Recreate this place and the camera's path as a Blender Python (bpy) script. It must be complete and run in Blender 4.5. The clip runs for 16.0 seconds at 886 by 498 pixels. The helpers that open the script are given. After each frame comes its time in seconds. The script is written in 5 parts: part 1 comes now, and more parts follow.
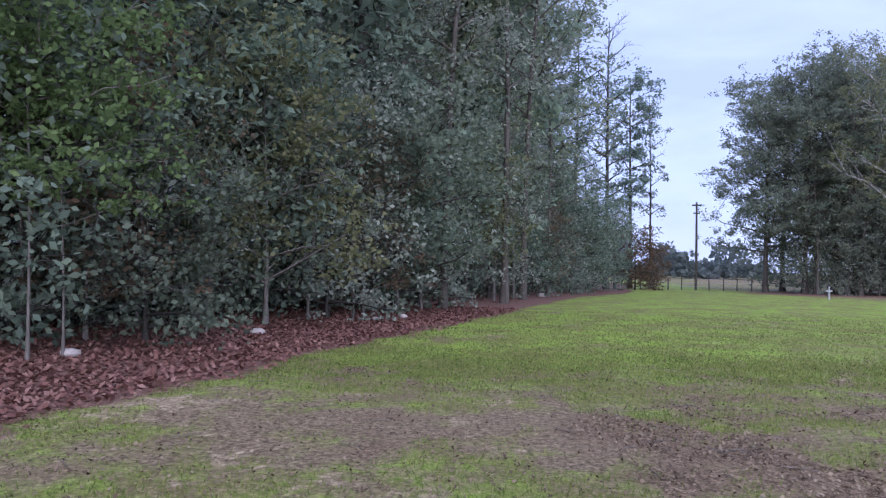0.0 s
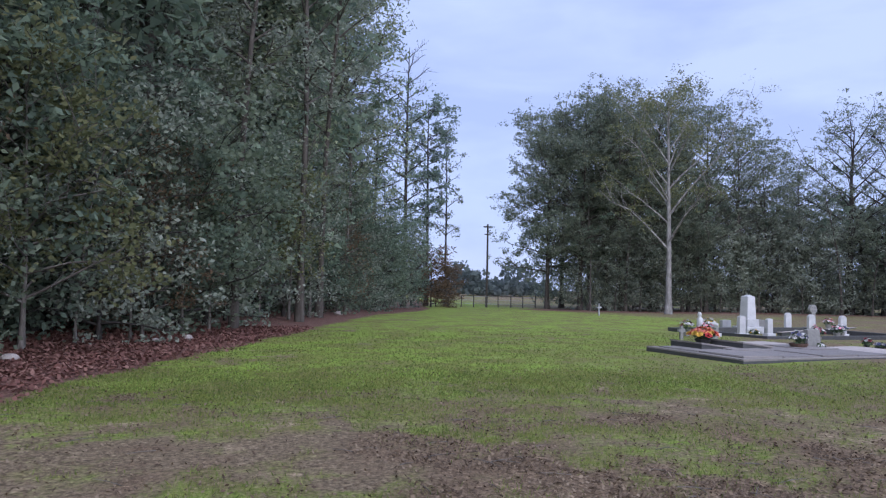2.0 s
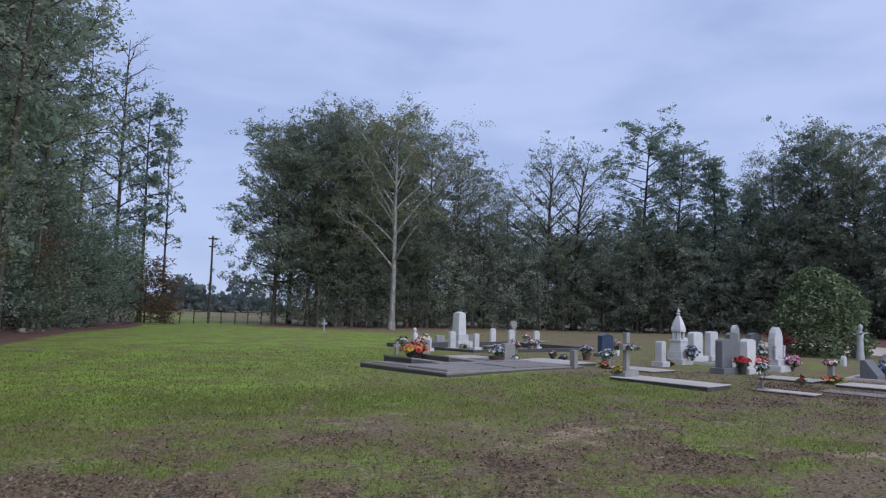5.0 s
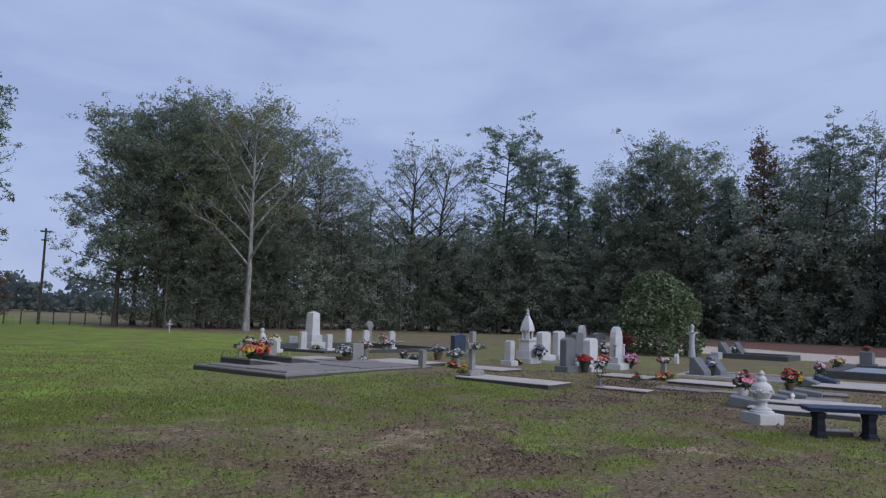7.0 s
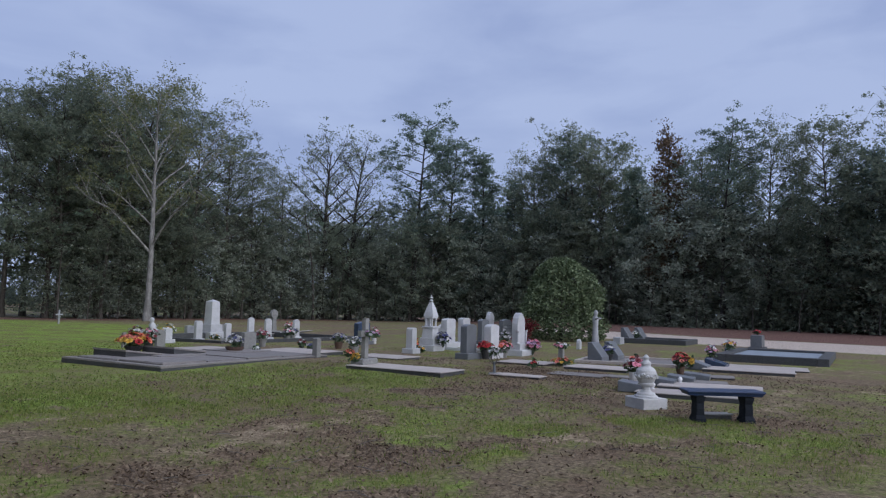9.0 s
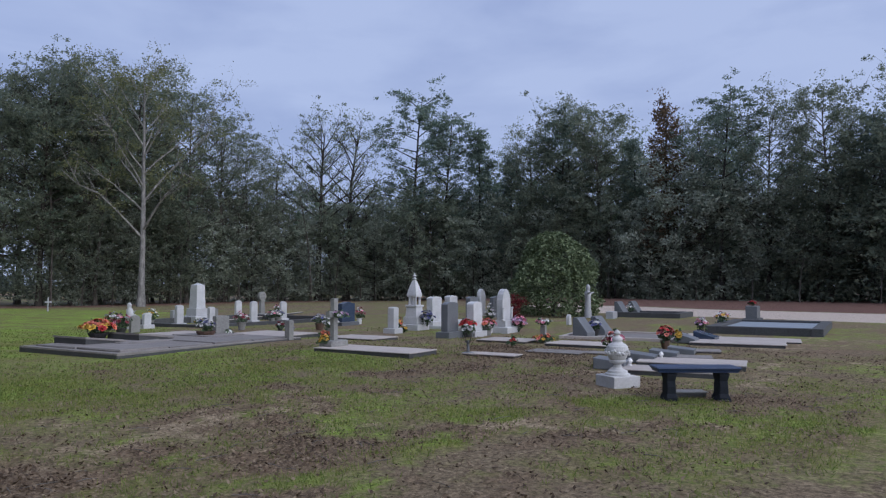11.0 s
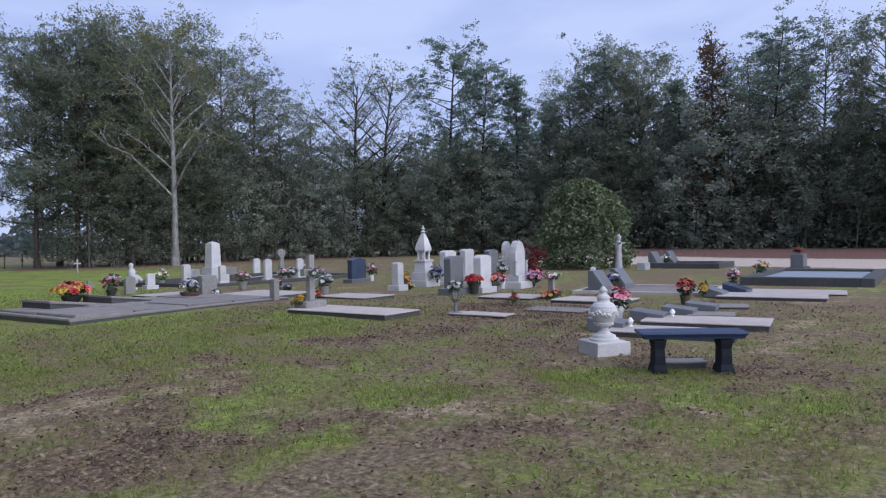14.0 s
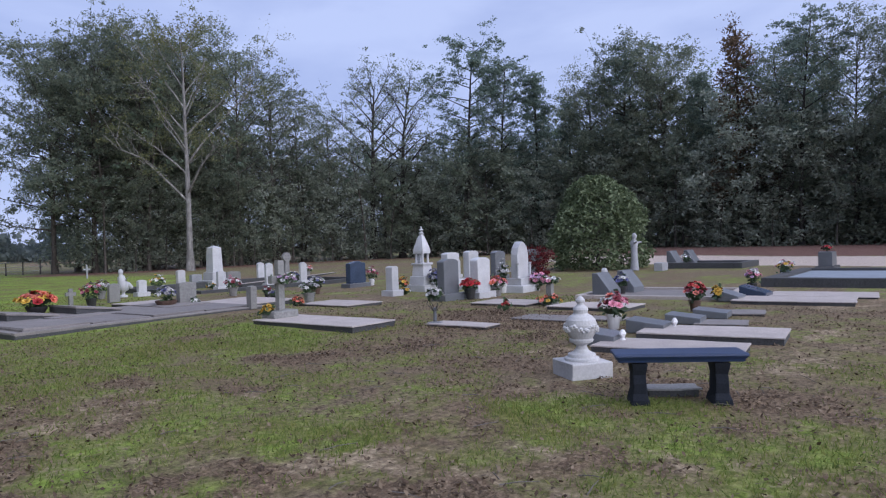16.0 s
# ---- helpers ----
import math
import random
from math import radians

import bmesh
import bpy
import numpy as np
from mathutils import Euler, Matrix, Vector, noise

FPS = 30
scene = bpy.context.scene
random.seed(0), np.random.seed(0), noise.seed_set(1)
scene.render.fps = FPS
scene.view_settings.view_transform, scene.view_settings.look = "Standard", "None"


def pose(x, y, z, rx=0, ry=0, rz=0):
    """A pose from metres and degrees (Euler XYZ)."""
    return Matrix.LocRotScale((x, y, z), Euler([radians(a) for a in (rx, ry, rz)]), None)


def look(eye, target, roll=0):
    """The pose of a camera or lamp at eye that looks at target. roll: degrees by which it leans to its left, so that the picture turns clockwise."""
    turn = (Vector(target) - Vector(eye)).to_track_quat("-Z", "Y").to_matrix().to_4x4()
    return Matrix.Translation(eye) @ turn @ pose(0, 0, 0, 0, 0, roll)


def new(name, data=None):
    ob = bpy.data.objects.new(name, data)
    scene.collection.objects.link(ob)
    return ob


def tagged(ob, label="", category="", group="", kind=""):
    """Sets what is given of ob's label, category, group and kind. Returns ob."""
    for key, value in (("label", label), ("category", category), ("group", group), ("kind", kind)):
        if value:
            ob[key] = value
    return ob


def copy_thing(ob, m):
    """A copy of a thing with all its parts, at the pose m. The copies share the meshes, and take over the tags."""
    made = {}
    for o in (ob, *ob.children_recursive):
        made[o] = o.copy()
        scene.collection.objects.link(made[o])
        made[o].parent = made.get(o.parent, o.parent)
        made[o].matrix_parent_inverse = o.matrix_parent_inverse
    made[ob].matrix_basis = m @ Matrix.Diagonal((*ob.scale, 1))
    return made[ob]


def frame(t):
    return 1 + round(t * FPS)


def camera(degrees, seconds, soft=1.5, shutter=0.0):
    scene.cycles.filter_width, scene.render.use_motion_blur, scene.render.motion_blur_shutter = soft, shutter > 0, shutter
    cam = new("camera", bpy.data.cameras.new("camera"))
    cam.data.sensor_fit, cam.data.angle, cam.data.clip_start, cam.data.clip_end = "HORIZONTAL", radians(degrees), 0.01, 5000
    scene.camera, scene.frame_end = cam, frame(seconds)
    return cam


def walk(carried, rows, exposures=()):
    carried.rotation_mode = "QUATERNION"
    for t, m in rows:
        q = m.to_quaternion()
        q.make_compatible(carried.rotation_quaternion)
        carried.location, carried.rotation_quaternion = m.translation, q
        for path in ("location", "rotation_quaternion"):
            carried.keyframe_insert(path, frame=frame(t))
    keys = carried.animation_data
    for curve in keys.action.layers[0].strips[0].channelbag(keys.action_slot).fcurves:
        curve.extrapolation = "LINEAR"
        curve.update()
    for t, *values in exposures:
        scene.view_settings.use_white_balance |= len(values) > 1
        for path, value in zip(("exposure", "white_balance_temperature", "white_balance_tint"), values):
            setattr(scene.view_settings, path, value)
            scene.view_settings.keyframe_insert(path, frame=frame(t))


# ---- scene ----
cam = camera(64.0, 16.0, soft=1.25)
PATH = [
    (0, (-0.167, -0.536, 1.426), (-0.286, 1.46, 1.472), 1.1),
    (0.5, (-0.129, -0.56, 1.434), (-0.097, 1.438, 1.493), 1.0),
    (1, (-0.07, -0.537, 1.441), (0.11, 1.454, 1.514), 0.9),
    (1.5, (-0.036, -0.55, 1.442), (0.284, 1.422, 1.532), 1.1),
    (2, (0.001, -0.54, 1.447), (0.434, 1.409, 1.554), 1.3),
    (2.5, (0.062, -0.493, 1.451), (0.61, 1.426, 1.571), 1.5),
    (3, (0.132, -0.472, 1.451), (0.796, 1.41, 1.584), 1.7),
    (3.5, (0.207, -0.455, 1.448), (0.984, 1.382, 1.592), 1.9),
    (4, (0.266, -0.461, 1.455), (1.156, 1.323, 1.611), 1.9),
    (4.5, (0.346, -0.444, 1.46), (1.349, 1.278, 1.627), 1.7),
    (4.7, (0.392, -0.416, 1.458), (1.44, 1.279, 1.627), 1.7),
    (6.8, (1.126, -0.201, 1.396), (2.502, 1.238, 1.583), 1.9),
    (7, (1.184, -0.175, 1.393), (2.584, 1.241, 1.581), 1.9),
    (7.5, (1.344, -0.161, 1.379), (2.798, 1.199, 1.566), 1.7),
    (8, (1.556, -0.138, 1.373), (3.057, 1.17, 1.555), 1.5),
    (8.5, (1.747, -0.15, 1.37), (3.278, 1.124, 1.544), 1.4),
    (9, (1.979, -0.201, 1.368), (3.532, 1.048, 1.53), 1.5),
    (9.2, (2.07, -0.231, 1.363), (3.63, 1.01, 1.521), 1.3),
    (11.3, (3.112, -0.301, 1.356), (4.655, 0.969, 1.443), -0.1),
    (11.5, (3.239, -0.313, 1.358), (4.775, 0.966, 1.435), -0.2),
    (12, (3.547, -0.309, 1.346), (5.071, 0.985, 1.394), -0.5),
    (12.5, (3.896, -0.302, 1.337), (5.405, 1.01, 1.362), -0.4),
    (13, (4.221, -0.268, 1.323), (5.723, 1.053, 1.323), -0.7),
    (13.5, (4.543, -0.201, 1.315), (6.029, 1.138, 1.294), -1.1),
    (14, (4.863, -0.159, 1.315), (6.326, 1.204, 1.288), -1.1),
    (14.5, (5.237, -0.111, 1.318), (6.68, 1.274, 1.294), -1.4),
    (15, (5.596, -0.019, 1.294), (7.025, 1.38, 1.281), -1.6),
    (15.5, (5.907, 0.029, 1.313), (7.33, 1.434, 1.296), -1.7),
    (16, (6.243, 0.095, 1.32), (7.654, 1.511, 1.297), -1.8),
]
walk(cam, [(t, look(eye, target, roll)) for t, eye, target, roll in PATH],
     [(0, 0.76, 5800, 22), (1.5, 0.52, 5950, 18), (3.5, 0.32, 6200, 11), (4.5, 0.2, 6250, 11), (7, -0.1, 6300, 10), (9, -0.12, 6300, 10), (11.5, 0.02, 6300, 11), (12.5, 0.2, 6250, 13),
      (14.5, 0.28, 6250, 14), (16, 0.22, 6250, 15)])

# ---- world and light ----
world = bpy.data.worlds.new("overcast_sky")
scene.world = world
world.use_nodes = True
wn, wl = world.node_tree.nodes, world.node_tree.links
wn.clear()
w_out = wn.new("ShaderNodeOutputWorld")
w_bg = wn.new("ShaderNodeBackground")
w_sky = wn.new("ShaderNodeTexSky")
w_sky.sky_type, w_sky.sun_disc = "NISHITA", False
w_sky.sun_elevation, w_sky.sun_rotation = radians(29), radians(174)
w_co = wn.new("ShaderNodeTexCoord")
w_map = wn.new("ShaderNodeMapping")
w_map.inputs["Scale"].default_value = (2.2, 2.2, 7.0)
w_noise = wn.new("ShaderNodeTexNoise")
w_noise.inputs["Scale"].default_value, w_noise.inputs["Detail"].default_value = 1.7, 5.0
w_noise.inputs["Roughness"].default_value, w_noise.inputs["Distortion"].default_value = 0.5, 0.3
w_ramp = wn.new("ShaderNodeValToRGB")
w_ramp.color_ramp.elements[0].position, w_ramp.color_ramp.elements[1].position = 0.36, 0.62
w_ramp.color_ramp.elements[0].color = (3.75, 4.6, 7.3, 1)
w_ramp.color_ramp.elements[1].color = (4.75, 5.65, 8.3, 1)
w_mix = wn.new("ShaderNodeMixRGB")
w_mix.inputs[0].default_value = 0.9
w_bg.inputs["Strength"].default_value = 0.1
wl.new(w_co.outputs["Generated"], w_map.inputs["Vector"])
wl.new(w_map.outputs["Vector"], w_noise.inputs["Vector"])
wl.new(w_noise.outputs["Fac"], w_ramp.inputs["Fac"])
wl.new(w_sky.outputs["Color"], w_mix.inputs[1])
wl.new(w_ramp.outputs["Color"], w_mix.inputs[2])
wl.new(w_mix.outputs["Color"], w_bg.inputs["Color"])
wl.new(w_bg.outputs["Background"], w_out.inputs["Surface"])

sun = new("sun", bpy.data.lights.new("sun", "SUN"))
sun.data.energy, sun.data.angle, sun.data.color = 2.7, radians(105), (1.0, 0.975, 0.955)
sun.matrix_world = look((0, 0, 30), (-6, 54, 0))


# ---- materials ----
def shader(name, rough=0.8, metal=0.0):
    m = bpy.data.materials.new(name)
    m.use_nodes = True
    b = m.node_tree.nodes["Principled BSDF"]
    b.inputs["Roughness"].default_value, b.inputs["Metallic"].default_value = rough, metal
    return m, m.node_tree.nodes, m.node_tree.links, b


def noise_node(n, l, vec, scale, detail=4.0, rough=0.6):
    t = n.new("ShaderNodeTexNoise")
    t.inputs["Scale"].default_value, t.inputs["Detail"].default_value, t.inputs["Roughness"].default_value = scale, detail, rough
    if vec is not None:
        l.new(vec, t.inputs["Vector"])
    return t.outputs["Fac"]


def ramp_node(n, l, fac, *stops):
    r = n.new("ShaderNodeValToRGB")
    e = r.color_ramp.elements
    while len(e) < len(stops):
        e.new(0.5)
    for k, (p, c) in zip(e, stops):
        k.position = p
        k.color = (*c, 1) if not isinstance(c, (int, float)) else (c, c, c, 1)
    l.new(fac, r.inputs["Fac"])
    return r.outputs["Color"]


def mix_node(n, l, fac, a, b, mode="MIX"):
    x = n.new("ShaderNodeMixRGB")
    x.blend_type = mode
    for k, v in enumerate((fac, a, b)):
        if isinstance(v, (int, float)):
            x.inputs[k].default_value = v if k == 0 else (v, v, v, 1)
        elif isinstance(v, tuple):
            x.inputs[k].default_value = (*v, 1)
        else:
            l.new(v, x.inputs[k])
    return x.outputs["Color"]


def math_node(n, l, op, a, b=0.0, clamp=False):
    x = n.new("ShaderNodeMath")
    x.operation, x.use_clamp = op, clamp
    for k, v in enumerate((a, b)):
        if isinstance(v, (int, float)):
            x.inputs[k].default_value = v
        else:
            l.new(v, x.inputs[k])
    return x.outputs[0]


def bump_node(n, l, b, height, strength=0.4, distance=0.02):
    x = n.new("ShaderNodeBump")
    x.inputs["Strength"].default_value, x.inputs["Distance"].default_value = strength, distance
    l.new(height, x.inputs["Height"])
    l.new(x.outputs["Normal"], b.inputs["Normal"])


def stone(name, dark, light, rough=0.7, grain=60.0, stain=(0.3, 0.29, 0.26), stain_amount=0.35, bump=0.25):
    """Mottled stone: grain, cloudy variation and weather stains, each piece a little different."""
    m, n, l, b = shader(name, rough)
    co = n.new("ShaderNodeTexCoord").outputs["Object"]
    rnd = n.new("ShaderNodeObjectInfo").outputs["Random"]
    fine = noise_node(n, l, co, grain, 3)
    wide = noise_node(n, l, co, 3.5, 5, 0.65)
    col = ramp_node(n, l, fine, (0.3, dark), (0.7, light))
    tone = ramp_node(n, l, wide, (0.3, 0.78), (0.7, 1.08))
    col = mix_node(n, l, 1.0, col, tone, "MULTIPLY")
    blot = ramp_node(n, l, noise_node(n, l, co, 7.0, 6, 0.7), (0.52, 0.0), (0.72, stain_amount))
    col = mix_node(n, l, blot, col, stain)
    col = mix_node(n, l, 1.0, col, ramp_node(n, l, rnd, (0, 0.88), (1, 1.06)), "MULTIPLY")
    l.new(col, b.inputs["Base Color"])
    bump_node(n, l, b, mix_node(n, l, 0.5, fine, wide), bump, 0.006)
    return m


MARBLE = stone("white_marble", (0.465, 0.474, 0.502), (0.595, 0.605, 0.632), 0.55, 40, (0.335, 0.326, 0.307), 0.42)
WHITE_CAST = stone("white_painted_concrete", (0.54, 0.54, 0.55), (0.68, 0.68, 0.69), 0.7, 50, (0.3, 0.28, 0.25), 0.35)
GRANITE = stone("grey_granite", (0.1, 0.11, 0.125), (0.2, 0.215, 0.24), 0.4, 140, (0.1, 0.1, 0.1), 0.25, 0.1)
PALE_GRANITE = stone("pale_grey_granite", (0.3, 0.31, 0.34), (0.45, 0.46, 0.5), 0.4, 140, (0.2, 0.2, 0.2), 0.25, 0.1)
BLUE_GRANITE = stone("dark_blue_granite", (0.03, 0.05, 0.09), (0.07, 0.1, 0.17), 0.25, 160, (0.05, 0.06, 0.08), 0.2, 0.05)
BENCH_STONE = stone("polished_blue_black_granite", (0.012, 0.028, 0.075), (0.03, 0.06, 0.15), 0.5, 180, (0.02, 0.03, 0.05), 0.2, 0.05)
LEG_STONE = stone("black_rough_granite", (0.006, 0.009, 0.016), (0.016, 0.022, 0.034), 0.95, 60, (0.02, 0.02, 0.02), 0.3, 0.6)
CONCRETE = stone("weathered_concrete", (0.184, 0.17, 0.166), (0.294, 0.271, 0.262), 0.85, 45, (0.156, 0.138, 0.129), 0.5, 0.5)
PALE_SLAB = stone("pale_concrete_slab", (0.39, 0.345, 0.32), (0.54, 0.485, 0.455), 0.8, 45, (0.25, 0.21, 0.19), 0.4, 0.4)
DARK_KERB = stone("dark_concrete", (0.04, 0.042, 0.048), (0.095, 0.098, 0.105), 0.85, 45, (0.05, 0.06, 0.04), 0.5, 0.6)
OLD_STONE = stone("lichen_grey_stone", (0.2, 0.2, 0.2), (0.32, 0.32, 0.31), 0.85, 35, (0.1, 0.11, 0.09), 0.6, 0.7)
BLUE_SLAB = stone("blue_grey_slab", (0.2, 0.24, 0.29), (0.29, 0.33, 0.38), 0.6, 60, (0.15, 0.17, 0.19), 0.4, 0.2)


def plain(name, colour, rough=0.7, metal=0.0, vary=0.25, scale=12.0):
    m, n, l, b = shader(name, rough, metal)
    co = n.new("ShaderNodeTexCoord").outputs["Object"]
    f = noise_node(n, l, co, scale, 4)
    col = ramp_node(n, l, f, (0.3, tuple(c * (1 - vary) for c in colour)), (0.7, tuple(min(1, c * (1 + vary)) for c in colour)))
    l.new(col, b.inputs["Base Color"])
    bump_node(n, l, b, f, 0.2, 0.01)
    return m


def petals(name, colour):
    m, n, l, b = shader(name, 0.65)
    rnd = n.new("ShaderNodeObjectInfo").outputs["Random"]
    isl = n.new("ShaderNodeNewGeometry").outputs["Random Per Island"]
    a = ramp_node(n, l, rnd, (0, tuple(c * 0.6 for c in colour)), (1, tuple(min(1, c * 1.15 + 0.02) for c in colour)))
    l.new(mix_node(n, l, 1.0, a, ramp_node(n, l, isl, (0, 0.75), (1, 1.1)), "MULTIPLY"), b.inputs["Base Color"])
    return m


PETAL = {
    "red": petals("red_petals", (0.52, 0.025, 0.035)), "orange": petals("orange_petals", (0.62, 0.16, 0.09)),
    "pink": petals("pink_petals", (0.75, 0.3, 0.4)), "coral": petals("coral_petals", (0.75, 0.24, 0.18)),
    "white": petals("white_petals", (0.75, 0.75, 0.75)), "yellow": petals("yellow_petals", (0.66, 0.42, 0.06)),
    "purple": petals("purple_petals", (0.12, 0.13, 0.3)), "maroon": petals("maroon_petals", (0.25, 0.03, 0.05)),
    "lilac": petals("lilac_petals", (0.62, 0.42, 0.62)), "grey": petals("faded_petals", (0.4, 0.4, 0.42)),
    "leaf": petals("artificial_leaves", (0.05, 0.1, 0.04)),
}


def foliage(name, a, b_, c, through_light=0.5):
    """Leaves: each leaf its own tint between three, with some light passing through."""
    m, n, l, b = shader(name, 0.75)
    b.inputs["Specular IOR Level"].default_value = 0.2
    isl = n.new("ShaderNodeNewGeometry").outputs["Random Per Island"]
    rnd = n.new("ShaderNodeObjectInfo").outputs["Random"]
    pos = n.new("ShaderNodeNewGeometry").outputs["Position"]
    patch = noise_node(n, l, pos, 0.55, 3)
    f = mix_node(n, l, 0.5, isl, patch)
    col = ramp_node(n, l, f, (0.22, a), (0.5, b_), (0.8, c))
    col = mix_node(n, l, 1.0, col, ramp_node(n, l, rnd, (0, 0.75), (1, 1.2)), "MULTIPLY")
    l.new(col, b.inputs["Base Color"])
    t = n.new("ShaderNodeBsdfTranslucent")
    l.new(col, t.inputs["Color"])
    x = n.new("ShaderNodeMixShader")
    x.inputs[0].default_value = through_light
    l.new(b.outputs[0], x.inputs[1])
    l.new(t.outputs[0], x.inputs[2])
    l.new(x.outputs[0], n["Material Output"].inputs["Surface"])
    return m


LEAF_OAK = foliage("oak_leaves", (0.155, 0.19, 0.125), (0.25, 0.3, 0.19), (0.42, 0.45, 0.29))
LEAF_DARK = foliage("dark_evergreen_leaves", (0.125, 0.17, 0.13), (0.2, 0.265, 0.2), (0.31, 0.39, 0.28))
LEAF_HOLLY = foliage("holly_leaves", (0.1, 0.128, 0.09), (0.165, 0.205, 0.145), (0.26, 0.31, 0.22))
LEAF_GREYISH = foliage("grey_green_leaves", (0.171, 0.198, 0.161), (0.269, 0.31, 0.249), (0.449, 0.484, 0.407))
LEAF_YELLOW = foliage("yellow_green_leaves", (0.112, 0.128, 0.0616), (0.194, 0.212, 0.103), (0.309, 0.307, 0.162))
LEAF_FRESH = foliage("fresh_green_leaves", (0.1, 0.15, 0.06), (0.16, 0.24, 0.09), (0.25, 0.34, 0.14))
# far trees only: leaf colour lightened to stand in for haze
LEAF_OLIVE = foliage("olive_autumn_leaves", (0.13, 0.16, 0.125), (0.205, 0.245, 0.185), (0.32, 0.35, 0.25), 0.6)
LEAF_BROWN = foliage("russet_leaves", (0.0993, 0.0778, 0.0515), (0.165, 0.121, 0.0777), (0.264, 0.174, 0.113))
# needles lightened too, the distance haze is in their colour
LEAF_PINE = foliage("pine_needles", (0.115, 0.155, 0.135), (0.175, 0.235, 0.195), (0.28, 0.345, 0.275), 0.6)
LEAF_RED = foliage("dark_red_leaves", (0.114, 0.0225, 0.0266), (0.212, 0.0379, 0.0447), (0.326, 0.0654, 0.0714))
LITTER = foliage("fallen_leaves", (0.055, 0.037, 0.026), (0.14, 0.098, 0.066), (0.3, 0.235, 0.165), 0.1)
LITTER_RED = foliage("red_brown_fallen_leaves", (0.11, 0.05, 0.042), (0.2, 0.095, 0.078), (0.34, 0.2, 0.165), 0.1)
GRASS_BLADE = foliage("short_grass", (0.105, 0.15, 0.04), (0.18, 0.235, 0.06), (0.29, 0.29, 0.095), 0.5)


def bark(name, dark, light, scale=9.0):
    m, n, l, b = shader(name, 0.9)
    co = n.new("ShaderNodeTexCoord").outputs["Object"]
    mp = n.new("ShaderNodeMapping")
    mp.inputs["Scale"].default_value = (1, 1, 0.25)
    l.new(co, mp.inputs["Vector"])
    f = noise_node(n, l, mp.outputs["Vector"], scale, 5, 0.7)
    g = noise_node(n, l, co, 1.3, 4)
    col = ramp_node(n, l, f, (0.32, dark), (0.68, light))
    l.new(mix_node(n, l, 1.0, col, ramp_node(n, l, g, (0.3, 0.7), (0.7, 1.15)), "MULTIPLY"), b.inputs["Base Color"])
    bump_node(n, l, b, f, 0.7, 0.03)
    return m


BARK = bark("brown_grey_bark", (0.05, 0.042, 0.036), (0.13, 0.115, 0.1))
BARK_DARK = bark("dark_bark", (0.025, 0.022, 0.02), (0.065, 0.058, 0.052))
BARK_PALE = bark("pale_sycamore_bark", (0.11, 0.105, 0.1), (0.38, 0.37, 0.36), 4)
BARK_SAPLING = bark("pale_sapling_bark", (0.1, 0.09, 0.08), (0.22, 0.2, 0.18), 14)
POLE_WOOD = bark("weathered_pole_wood", (0.04, 0.035, 0.03), (0.1, 0.09, 0.08), 16)


